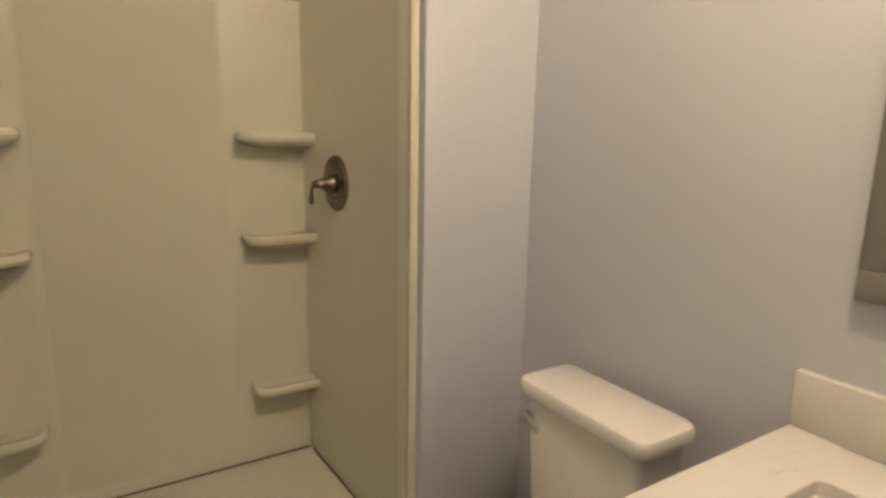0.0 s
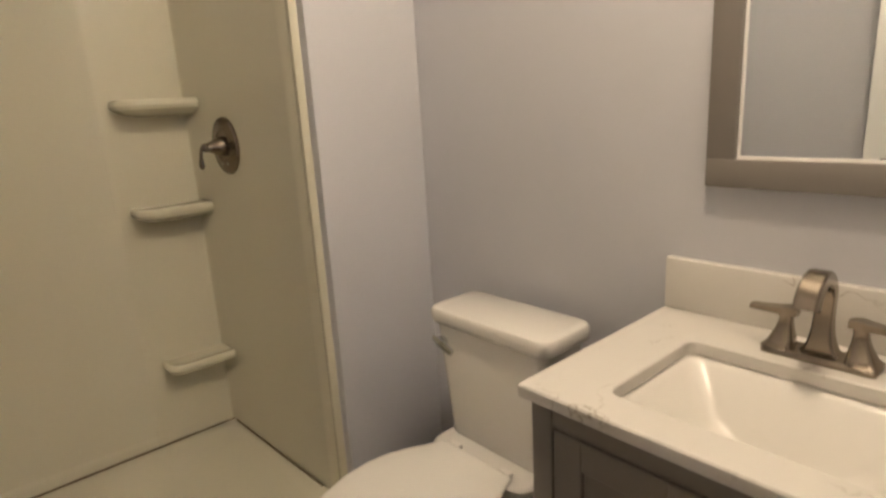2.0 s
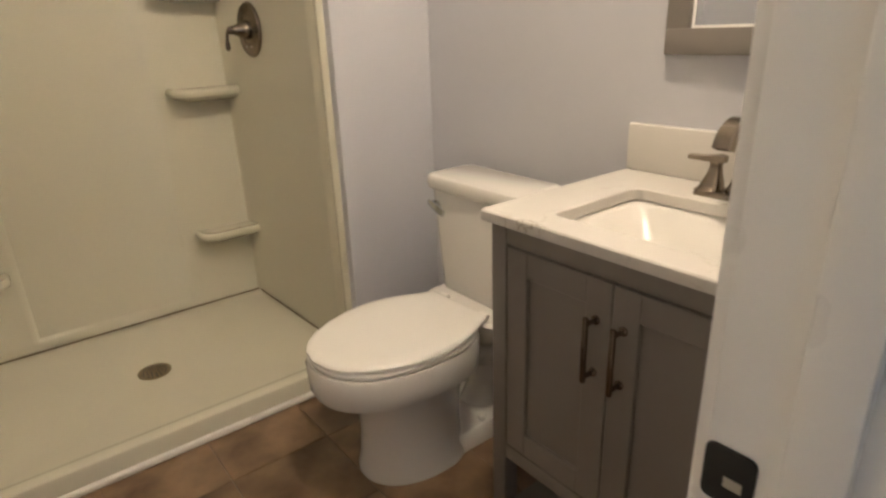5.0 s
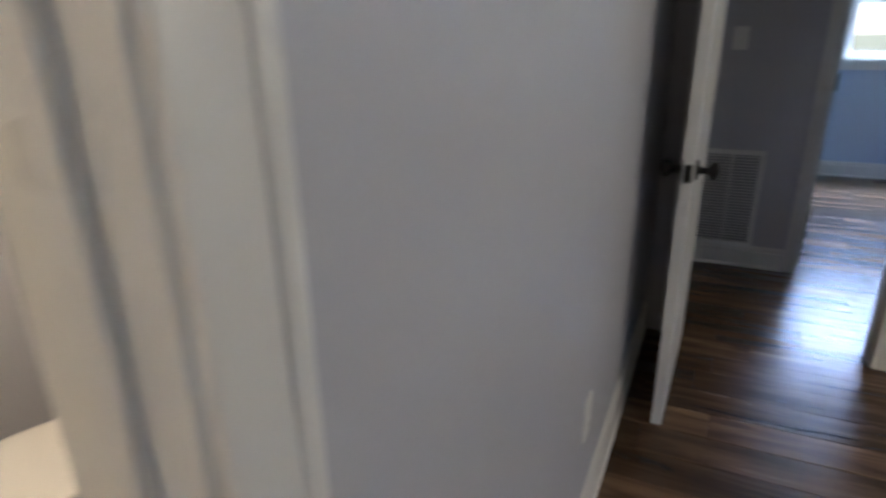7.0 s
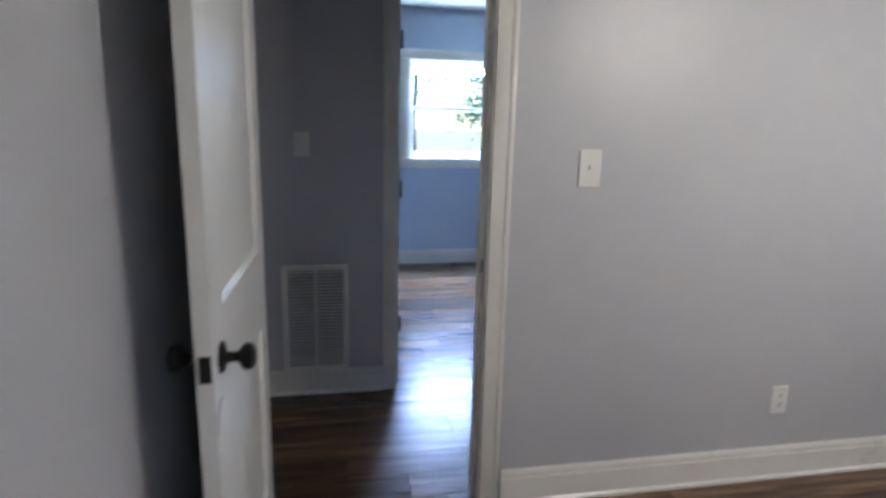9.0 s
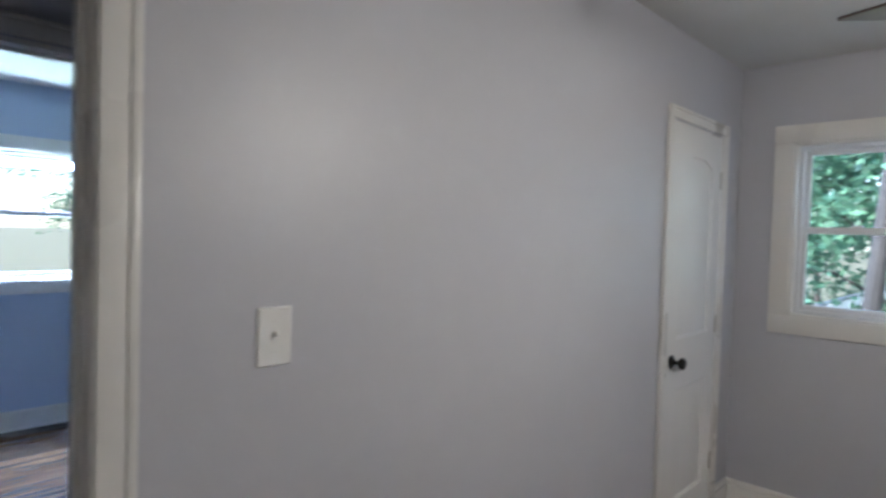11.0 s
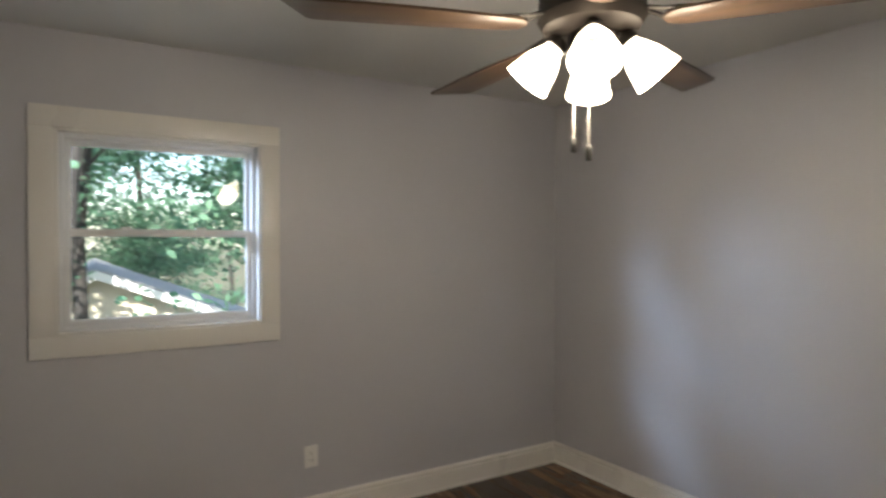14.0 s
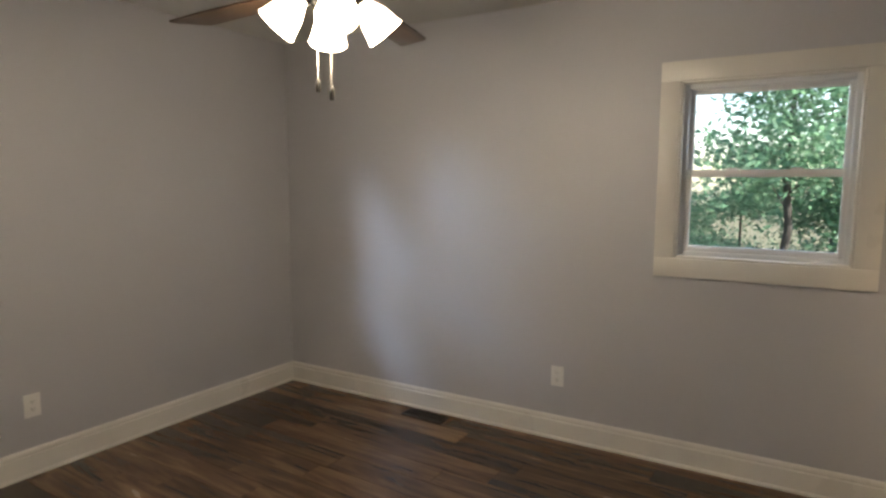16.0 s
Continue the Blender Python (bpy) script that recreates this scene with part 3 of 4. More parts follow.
def wall_plate(name, kind, m, label):
    """Local x across, y towards the wall, z up; face at y = -0.006."""
    top = base(name, label, "switch" if kind == "switch" else "outlet", m)
    bm = loft([[(x, 0.0, z) for x, z, _ in rrect(0, 0, 0.037, 0.0585, 0.004, 0)], [(x, -0.003, z) for x, z, _ in rrect(0, 0, 0.037, 0.0585, 0.004, 0)], [(x, -0.0065, z) for x, z, _ in rrect(0, 0, 0.034, 0.0555, 0.004, 0)]])
    part("cover", bm, PLASTIC, top)
    if kind == "switch":
        part("toggle_slot", box(-0.005, 0.005, -0.0072, -0.006, -0.012, 0.012), PLASTIC, top)
        part("toggle", moved(box(-0.0038, 0.0038, -0.016, 0.0, -0.005, 0.005, 0.001), pose(0, -0.005, 0.002, -25)), PLASTIC, top)
        for z in (-0.03, 0.03):
            part("screw", moved(lathe([(0.003, 0), (0.003, 0.0012), (0.001, 0.0016)], 10), Matrix.Translation((0, -0.0062, z)) @ Matrix.Rotation(radians(90), 4, "X")), PLASTIC, top)
    else:
        for z in (-0.0195, 0.0195):
            f = part("socket_face", loft([[(x, -0.006, w) for x, w, _ in rrect(0, z, 0.0165, 0.0145, 0.010, 0)], [(x, -0.0085, w) for x, w, _ in rrect(0, z, 0.016, 0.014, 0.010, 0)]]), PLASTIC, top)
            # slots are not cut: near-black blocks give their shade
            for dx in (-0.0063, 0.0063):
                part("slot", box(dx - 0.0012, dx + 0.0012, -0.0088, -0.008, z - 0.001, z + 0.008), OPENING_SHADE, f)
            part("slot", box(-0.002, 0.002, -0.0088, -0.008, z - 0.009, z - 0.005), OPENING_SHADE, f)
    return top


wall_plate("light_switch", "switch", pose(1.258, 0, 1.258) @ Matrix.Diagonal((1.1, 1.0, 1.1, 1.0)), "white toggle light switch on the grey bedroom wall")
wall_plate("light_switch", "switch", pose(0.257, HY1, 1.285), "white toggle light switch above the hall grille")
wall_plate("power_outlet", "outlet", pose(2.145, 0, 0.345), "white duplex outlet on the wall beside the bedroom door")
wall_plate("power_outlet", "outlet", pose(RX1, -1.43, 0.357, 0, 0, -90), "white duplex outlet under the bedroom window")
wall_plate("power_outlet", "outlet", SKEW @ pose(2.083, RY0, 0.372, 0, 0, 180), "white duplex outlet low on the grey wall")
wall_plate("power_outlet", "outlet", pose(0, -1.36, 0.40, 0, 0, 90), "white duplex outlet on the bathroom partition")


def grille():
    top = base("return_air_grille", "white louvred return air grille low on the hall wall", "vent", pose(0.306, HY1, 0.405))
    w, h = 0.165, 0.285
    bm = bmesh.new()
    for a, b, c, d in ((-w, w, h - 0.028, h), (-w, w, -h, -h + 0.028), (-w, -w + 0.028, -h + 0.028, h - 0.028), (w - 0.028, w, -h + 0.028, h - 0.028), (-0.006, 0.006, -h + 0.028, h - 0.028)):
        box(a, b, -0.010, -0.0005, c, d, 0.002, bm=bm)
    part("frame", bm, PLASTIC, top)
    # flat sheet, no duct behind it; its grey gives the gaps' shade
    part("backing", box(-w + 0.02, w - 0.02, -0.0015, -0.0005, -h + 0.02, h - 0.02), VENTBACK, top, "flat grey backing, toned as soft shade between the louvres")
    n = 30
    me = None
    for i in range(n):
        z = -h + 0.036 + (2 * h - 0.072) * i / (n - 1)
        if me is None:
            s = part("slat", moved(box(-w + 0.027, w - 0.027, -0.0095, -0.0015, -0.0012, 0.0012), pose(0, 0, 0, 35)), PLASTIC, top)
            me = s.data
        else:
            s = new("slat", me)
            s.parent = top
        s.location = (0, 0.0, z)


grille()


def floor_vent(m):
    top = base("floor_vent", "dark brown louvred floor register beside the baseboard", "vent", m)
    bm = bmesh.new()
    for a, b, c, d in ((-0.15, 0.15, 0.045, 0.06), (-0.15, 0.15, -0.06, -0.045), (-0.15, -0.135, -0.045, 0.045), (0.135, 0.15, -0.045, 0.045), (-0.135, 0.135, -0.004, 0.004)):
        box(a, b, c, d, 0.0, 0.006, 0.0015, bm=bm)
    part("frame", bm, VENTM, top)
    # flat near-black sheet painted as the shade under the louvres
    part("duct", box(-0.135, 0.135, -0.045, 0.045, 0.0, 0.001), OPENING_SHADE, top)
    for i in range(16):
        x = -0.127 + 0.254 * i / 15
        for y0, y1 in ((-0.045, -0.004), (0.004, 0.045)):
            part("louvre", box(x - 0.003, x + 0.003, y0, y1, 0.001, 0.005), VENTM, top)


floor_vent(pose(2.905, -3.115, 0.0))
floor_vent(pose(1.72, SY1 - 0.10, 0.0))


def door_stop():
    """Spring stop screwed to the baseboard."""
    top = base("door_stop", "small spring door stop screwed to the white baseboard", "door stop", pose(1.06, SY1 - 0.013, 0.075, 90, 0, 0))
    part("mount", lathe([(0.011, 0.0), (0.011, 0.004), (0.006, 0.007), (0.0, 0.007)], 14), STEEL, top)
    part("spring", lathe([(0.0058 if i % 2 else 0.0042, 0.006 + 0.0025 * i) for i in range(23)], 12), STEEL, top)
    part("rubber_tip", lathe([(0.0075, 0.060), (0.0085, 0.064), (0.0085, 0.072), (0.005, 0.076), (0.0, 0.076)], 14), PLASTIC, top)


door_stop()


# ---- bathroom ----
def shower():
    """Acrylic pan with curb and drain, three moulded surround panels with corner shelves, and the valve."""
    x0, x1, y0, y1 = BX0, -1.57, -3.134, -1.972
    pan = base("shower_pan", "cream acrylic shower pan with a low rounded curb", "shower pan", pose(0, 0, 0))
    k = 7
    cx, cy = (x0 + x1) / 2, (y0 + y1) / 2
    hx, hy = (x1 - x0) / 2 - 0.001, (y1 - y0) / 2 - 0.001
    rings = [rrect(cx, cy, hx, hy, 0.004, 0.0, k), rrect(cx, cy, hx, hy, 0.004, 0.060, k), rrect(cx, cy, hx - 0.004, hy - 0.004, 0.006, 0.070, k), rrect(cx, cy, hx - 0.012, hy - 0.012, 0.008, 0.074, k),
             rrect(cx - 0.012, cy, hx - 0.030, hy - 0.024, 0.05, 0.074, k), rrect(cx - 0.012, cy, hx - 0.036, hy - 0.032, 0.05, 0.071, k), rrect(cx - 0.012, cy, hx - 0.044, hy - 0.042, 0.055, 0.064, k),
             rrect(cx - 0.012, cy, hx - 0.065, hy - 0.065, 0.06, 0.060, k), rrect(cx - 0.012, cy, 0.045, 0.045, 0.044, 0.048, k)]
    part("tray", loft(rings), ACRYL, pan)
    part("floor_strip", box(x1 + 0.0005, x1 + 0.018, y0, y1 + 0.0, 0.0, 0.020, 0.006, 3), TRIM, pan, "white quarter-round strip at the curb")
    drain = part("drain", moved(lathe([(0.054, 0.0), (0.054, 0.0035), (0.048, 0.005), (0.046, 0.003), (0.0, 0.003)], 28), pose(cx - 0.012, cy, 0.0485)), NICKEL, pan, "round brushed nickel drain cover with holes")
    for rad, n in ((0.013, 6), (0.025, 11), (0.037, 16)):
        for i in range(n):
            a = 2 * math.pi * i / n
            # near-black disc on the cover, painted as a shaded hole
            part("hole", moved(lathe([(0.0042, 0), (0.0042, 0.0008)], 8), pose(cx - 0.012 + rad * math.cos(a), cy + rad * math.sin(a), 0.0514)), OPENING_SHADE, drain)

    sur = base("shower_surround", "cream glossy acrylic shower surround with moulded corner shelves", "shower", pose(0, 0, 0))
    t = 0.04
    zt = 1.98
    # back panel: raised shelf columns either side of a slightly recessed centre field
    bm = bmesh.new()
    ys = [y0 + t, -2.862, -2.848, -2.838, -2.306, -2.296, -2.282, y1 - t]
    dep = [0.022, 0.022, 0.018, 0.007, 0.015, 0.021, 0.022, 0.022]
    zs = [(0.075, 0), (0.105, 0), (0.115, 0.5), (0.122, 1), (zt - 0.10, 1), (zt - 0.09, 0.5), (zt - 0.08, 0), (zt, 0)]
    grid = [[bm.verts.new((x0 + (0.022 + (d - 0.022) * f), y, z)) for y, d in zip(ys, dep)] for z, f in zs]
    for r0, r1 in zip(grid, grid[1:]):
        for i in range(len(ys) - 1):
            bm.faces.new((r0[i], r0[i + 1], r1[i + 1], r1[i]))
    edge = [bm.verts.new((x0, ys[0], 0.075)), bm.verts.new((x0, ys[-1], 0.075)), bm.verts.new((x0, ys[-1], zt)), bm.verts.new((x0, ys[0], zt))]
    bm.faces.new(edge)
    bm.faces.new((edge[3], edge[2], *grid[-1][::-1]))
    part("back_panel", bm, ACRYL, sur)
    # dark sealant joint where the panels meet the pan
    part("sealant_joint", box(x0 + 0.0225, x0 + 0.028, y0 + t, y1 - t, 0.0742, 0.0785), GROUT, sur, "thin dark sealant joint")
    part("sealant_joint", moved(box(0.0, 0.62, -0.005, 0.0, 0.0742, 0.0775), pose(x0 + 0.045, y1 - t - 0.001, 0, 0, 0, 2.1)), GROUT, sur, "thin dark sealant joint")
    # side panels with a front flange
    xs = x1
    x1 = xs - 0.035
    f = 0.014
    for side, yy, s in (("side_panel", y1, -1), ("side_panel", y0, 1)):
        prof = [(x0, 0), (x0, s * (t + 0.03)), (x0 + 0.008, s * (t + 0.018)), (x0 + 0.02, s * (t + 0.008)), (x0 + 0.04, s * t), (x1 - 0.10, s * f), (x1 - 0.085, s * (f + 0.003)), (x1 - 0.045, s * (f + 0.003)), (x1 - 0.03, s * (f - 0.002)), (x1 - 0.018, s * (f + 0.003)), (x1 - 0.008, s * (f + 0.002)), (x1 + 0.002, s * (f - 0.008)), (x1 + 0.004, s * 0.0005)]
        bm = loft([[(x, yy + d, z) for x, d in prof] for z in (0.0745, zt)])
        part(side, bm, ACRYL, sur)
    x1 = xs
    # corner shelves: flat-fronted ledges with a rounded outer end
    for yc, s in ((y1 - t, -1), (y0 + t, 1)):
        for z, w, d in ((1.300, 0.245, 0.125), (0.948, 0.238, 0.12), (0.388, 0.228, 0.115)):
            pts = []
            xb = x0 + 0.020
            outline = [(xb, 0.0), (xb + d, 0.0)]
            for i in range(7):
                a = radians(90 * i / 6)
                outline.append((xb + d - 0.055 + 0.055 * math.cos(a), w - 0.055 + 0.055 * math.sin(a)))
            outline.append((xb, w))
            def ring(z_, ins):
                ex, ey = xb + d / 2, w / 2
                return [(xb + (x - xb) * (1 - ins / d), yc + s * v * (1 - ins / w), z_) for x, v in outline]
            bm = loft([ring(z - 0.046, 0.085), ring(z - 0.033, 0.03), ring(z - 0.020, 0.006), ring(z - 0.008, 0.0), ring(z + 0.004, 0.002), ring(z + 0.011, 0.010), ring(z + 0.010, 0.018), ring(z + 0.006, 0.026), ring(z + 0.005, 0.05)])
            part("shelf", bm, ACRYL, sur)
    # ledge along the top of the back panel
    bm = loft([[(x0 + a, y, z) for a, z in ((0.02, 1.755), (0.05, 1.762), (0.080, 1.770), (0.086, 1.776), (0.082, 1.784), (0.02, 1.782))] for y in (y0 + t, y1 - t)])
    part("top_ledge", bm, ACRYL, sur)

    v = base("shower_valve", "brushed nickel shower valve with a lever handle", "shower valve", pose(-2.09, y1 - 0.0305, 1.151, 90, 0, 2))
    part("escutcheon", lathe([(0.091, 0.0), (0.091, 0.004), (0.086, 0.010), (0.060, 0.013), (0.050, 0.015), (0.047, 0.012), (0.0, 0.012)], 36), VALVEM, v)
    part("collar", lathe([(0.031, 0.012), (0.030, 0.022), (0.026, 0.034), (0.019, 0.050), (0.014, 0.062), (0.014, 0.072), (0.009, 0.078), (0.0, 0.079)], 28), VALVEM, v)
    part("lever", sweep([(0, 0.010, 0.072), (0, -0.002, 0.080), (0, -0.014, 0.085), (0, -0.028, 0.087), (0, -0.044, 0.088), (0, -0.058, 0.088), (0, -0.066, 0.087)], 0.009, 0.008, 12, taper=[0.7, 0.8, 0.6, 0.65, 0.95, 1.1, 0.45]), VALVEM, v)
    for dx in (-0.02, 0.02):
        part("screw", moved(lathe([(0.004, 0), (0.004, 0.002), (0.0, 0.003)], 10), pose(dx, -0.055, 0.0115)), STEEL, v)


shower()


def toilet():
    top = base("toilet", "white two-piece toilet with the lid down", "toilet", pose(-1.128, BY1, 0.0))
    K = 9
    # all depths are measured from the wall, towards -y
    tank = loft([rrect(-0.003, -0.136, 0.150, 0.066, 0.03, 0.385, K), rrect(-0.003, -0.136, 0.158, 0.072, 0.035, 0.40, K), rrect(-0.003, -0.138, 0.168, 0.076, 0.035, 0.55, K), rrect(-0.003, -0.138, 0.180, 0.080, 0.035, 0.690, K), rrect(-0.003, -0.138, 0.176, 0.076, 0.03, 0.698, K)])
    part("tank", tank, CERAM, top)
    lid = loft([rrect(-0.003, -0.138, 0.182, 0.081, 0.03, 0.698, K), rrect(-0.003, -0.138, 0.193, 0.087, 0.032, 0.703, K), rrect(-0.003, -0.138, 0.196, 0.090, 0.034, 0.712, K), rrect(-0.003, -0.138, 0.196, 0.090, 0.034, 0.732, K), rrect(-0.003, -0.138, 0.192, 0.086, 0.032, 0.739, K), rrect(-0.003, -0.138, 0.182, 0.076, 0.026, 0.743, K)])
    part("tank_lid", lid, CERAM, top)

    def egg(cy, back, front, hw, z, n=36, flat=0.0):
        pts = []
        for i in range(n):
            a = 2 * math.pi * i / n
            c, s = math.cos(a), math.sin(a)
            y = cy - (front if s > 0 else back) * abs(s) ** 0.9 * (1 if s > 0 else -1)
            x = hw * (abs(c) ** 0.92) * (1 if c > 0 else -1)
            pts.append((x, y, z - (0.010 if z > 0.25 else 0.0)))
        return pts

    bowl = loft([egg(-0.425, 0.125, 0.190, 0.128, 0.0), egg(-0.425, 0.125, 0.190, 0.128, 0.016), egg(-0.425, 0.112, 0.180, 0.119, 0.05), egg(-0.425, 0.108, 0.176, 0.115, 0.13), egg(-0.425, 0.115, 0.180, 0.117, 0.20), egg(-0.428, 0.13, 0.190, 0.122, 0.245),
                 egg(-0.440, 0.155, 0.215, 0.138, 0.275), egg(-0.450, 0.185, 0.250, 0.164, 0.290), egg(-0.453, 0.198, 0.266, 0.176, 0.300), egg(-0.455, 0.200, 0.270, 0.180, 0.315), egg(-0.455, 0.200, 0.272, 0.182, 0.375), egg(-0.455, 0.196, 0.268, 0.178, 0.385), egg(-0.455, 0.15, 0.22, 0.13, 0.385)])
    part("bowl", bowl, CERAM, top)
    shelf = loft([rrect(0, -0.150, 0.10, 0.11, 0.04, 0.30, K), rrect(0, -0.155, 0.155, 0.125, 0.05, 0.345, K), rrect(0, -0.155, 0.165, 0.130, 0.05, 0.385, K), rrect(0, -0.155, 0.158, 0.122, 0.045, 0.392, K)])
    part("tank_shelf", shelf, CERAM, top)
    trap = sweep([(0, -0.36, 0.23), (0, -0.28, 0.275), (0, -0.20, 0.27), (0, -0.155, 0.20), (0, -0.165, 0.11), (0, -0.20, 0.04)], 0.058, 0.055, 16, taper=[0.9, 1.05, 1.15, 1.05, 1.0, 1.1])
    part("trapway", trap, CERAM, top)
    foot = loft([rrect(0, -0.245, 0.108, 0.145, 0.04, 0.0, K), rrect(0, -0.245, 0.108, 0.145, 0.04, 0.045, K), rrect(0, -0.245, 0.100, 0.138, 0.04, 0.058, K), rrect(0, -0.245, 0.06, 0.10, 0.04, 0.064, K)])
    part("foot", foot, CERAM, top)
    for s in (-1, 1):
        part("bolt_cap", moved(lathe([(0.014, 0.0), (0.014, 0.006), (0.010, 0.014), (0.0, 0.017)], 16), pose(s * 0.083, -0.26, 0.058)), CERAM, top)
    seat = loft([egg(-0.452, 0.185, 0.262, 0.174, 0.386), egg(-0.452, 0.188, 0.267, 0.178, 0.390), egg(-0.452, 0.188, 0.267, 0.178, 0.398), egg(-0.452, 0.184, 0.262, 0.174, 0.402)])
    part("seat", seat, SEATM, top)

    half = [(-0.722, 0.0), (-0.712, 0.052), (-0.690, 0.090), (-0.655, 0.122), (-0.600, 0.153), (-0.530, 0.175), (-0.465, 0.181), (-0.405, 0.174), (-0.350, 0.154), (-0.308, 0.132), (-0.280, 0.121), (-0.264, 0.118)]

    def lid_ring(z, g):
        """Egg-shaped outline drawn in to a straight hinge edge; g: how far it is grown."""
        right = [(w * (1 + g / 0.181), -0.475 + (y + 0.475) * (1 + g / 0.235), z - 0.010) for y, w in half]
        return right + [(-x, y, zz) for x, y, zz in right[:0:-1]]

    part("seat_lid", loft([lid_ring(0.403, -0.004), lid_ring(0.406, 0.0), lid_ring(0.413, 0.0), lid_ring(0.417, -0.004), lid_ring(0.4195, -0.014), lid_ring(0.421, -0.05)]), SEATM, top)
    for s in (-1, 1):
        part("lid_hinge", moved(loft([rrect(0, 0, 0.018, 0.010, 0.005, 0.384), rrect(0, 0, 0.018, 0.010, 0.005, 0.398), rrect(0, 0, 0.014, 0.007, 0.004, 0.402)]), pose(s * 0.085, -0.252, 0)), SEATM, top)
    h = part("flush_lever", sweep([(-0.150, -0.212, 0.655), (-0.150, -0.228, 0.655)], 0.019, 0.013, 14), CHROME, top, "chrome flush lever")
    part("lever_arm", sweep([(-0.172, -0.230, 0.660), (-0.150, -0.233, 0.656), (-0.122, -0.234, 0.648), (-0.100, -0.234, 0.640)], 0.006, 0.012, 12, side=Vector((0, 1, 0)), taper=[0.8, 1.1, 1.2, 0.9]), CHROME, h)
    part("supply_pipe", sweep([(-0.19, 0.0, 0.15), (-0.19, -0.05, 0.15), (-0.19, -0.07, 0.18), (-0.17, -0.09, 0.30), (-0.15, -0.10, 0.39)], 0.006, 0.006, 8), CHROME, top)


toilet()


def vanity():
    x0, x1, yf, yb = -0.772, -0.196, -2.090, BY1
    zc = 0.782
    top = base("vanity_cabinet", "taupe painted two-door vanity on legs with an open bottom shelf", "cabinet", pose(0, 0, 0))
    F = 0.04
    for lx in (x0, x1 - F):
        for ly in (yf, yb - F - 0.004):
            part("leg", box(lx, lx + F, ly, ly + F, 0.0, zc, 0.003), CABINET, top)
    part("side_panel", box(x0 + 0.008, x0 + 0.026, yf + F, yb - F - 0.004, 0.235, zc, 0.001), CABINET, top)
    part("side_panel", box(x1 - 0.026, x1 - 0.008, yf + F, yb - F - 0.004, 0.235, zc, 0.001), CABINET, top)
    part("top_rail", box(x0 + F, x1 - F, yf + 0.002, yf + 0.022, 0.741, zc, 0.002), CABINET, top)
    part("bottom_rail", box(x0 + F, x1 - F, yf + 0.002, yf + 0.022, 0.235, 0.270, 0.002), CABINET, top)
    part("carcass_floor", box(x0 + F, x1 - F, yf + 0.022, yb - 0.006, 0.245, 0.262), CABINET, top)
    part("back_panel", box(x0 + F, x1 - F, yb - 0.018, yb - 0.006, 0.262, zc), CABINET, top)
    part("bottom_shelf", box(x0 + F + 0.001, x1 - F - 0.001, yf + 0.006, yb - 0.006, 0.085, 0.108, 0.002), CABINET, top)
    mid = (x0 + x1) / 2
    for a, b, hx in ((x0 + F + 0.003, mid - 0.0015, mid - 0.030), (mid + 0.0015, x1 - F - 0.003, mid + 0.025)):
        bm = bmesh.new()
        z0, z1, s = 0.274, 0.737, 0.052
        y = yf + 0.001
        box(a, a + s, y, y + 0.019, z0, z1, 0.0015, 1, bm=bm)
        box(b - s, b, y, y + 0.019, z0, z1, 0.0015, 1, bm=bm)
        box(a + s, b - s, y, y + 0.019, z0, z0 + s, 0.0015, 1, bm=bm)
        box(a + s, b - s, y, y + 0.019, z1 - s, z1, 0.0015, 1, bm=bm)
        door = part("cabinet_door", bm, CABINET, top)
        part("door_panel", box(a + s - 0.002, b - s + 0.002, y + 0.009, y + 0.014, z0 + s - 0.002, z1 - s + 0.002), CABINET, door)
        g = bmesh.new()
        for zz in (0.560, 0.662):
            sweep([(hx, y + 0.0005, zz), (hx, y - 0.026, zz)], 0.0042, n=10, bm=g)
            lathe([(0.0085, 0), (0.0085, 0.003), (0.005, 0.005)], 12, bm=g)
            bmesh.ops.transform(g, matrix=pose(hx, y, zz, 90), verts=g.verts[-36:])
        box(hx - 0.005, hx + 0.005, y - 0.033, y - 0.024, 0.550, 0.676, 0.003, bm=g)
        part("pull_handle", g, VALVEM, door, "dark brushed nickel bar pull")

    # worktop with an undermount basin
    cx0, cx1, cy0, cy1, zt = -0.787, -0.165, -2.107, BY1 - 0.001, 0.805
    ox, oy = (cx0 + cx1) / 2, (cy0 + cy1) / 2
    hx, hy = (cx1 - cx0) / 2, (cy1 - cy0) / 2
    sx, sy, shx, shy = -0.476, -1.905, 0.188, 0.132
    wt = base("countertop", "white speckled quartz countertop with a backsplash", "worktop", pose(0, 0, 0))
    k = 6
    rings = [rrect(ox, oy, hx - 0.002, hy - 0.002, 0.004, zc, k), rrect(ox, oy, hx, hy, 0.005, zc + 0.003, k), rrect(ox, oy, hx, hy, 0.005, zt - 0.003, k), rrect(ox, oy, hx - 0.003, hy - 0.003, 0.004, zt, k),
             rrect(sx, sy, shx + 0.002, shy + 0.002, 0.022, zt, k), rrect(sx, sy, shx, shy, 0.02, zt - 0.002, k), rrect(sx, sy, shx, shy, 0.02, zc, k)]
    part("slab", loft(rings, loop=True), QUARTZ, wt)
    part("backsplash", box(cx0 + 0.002, cx1, BY1 - 0.022, BY1 - 0.001, zt + 0.0005, zt + 0.108, 0.003), QUARTZ, wt)
    basin = base("sink_basin", "white rectangular undermount ceramic basin", "sink", pose(0, 0, 0))
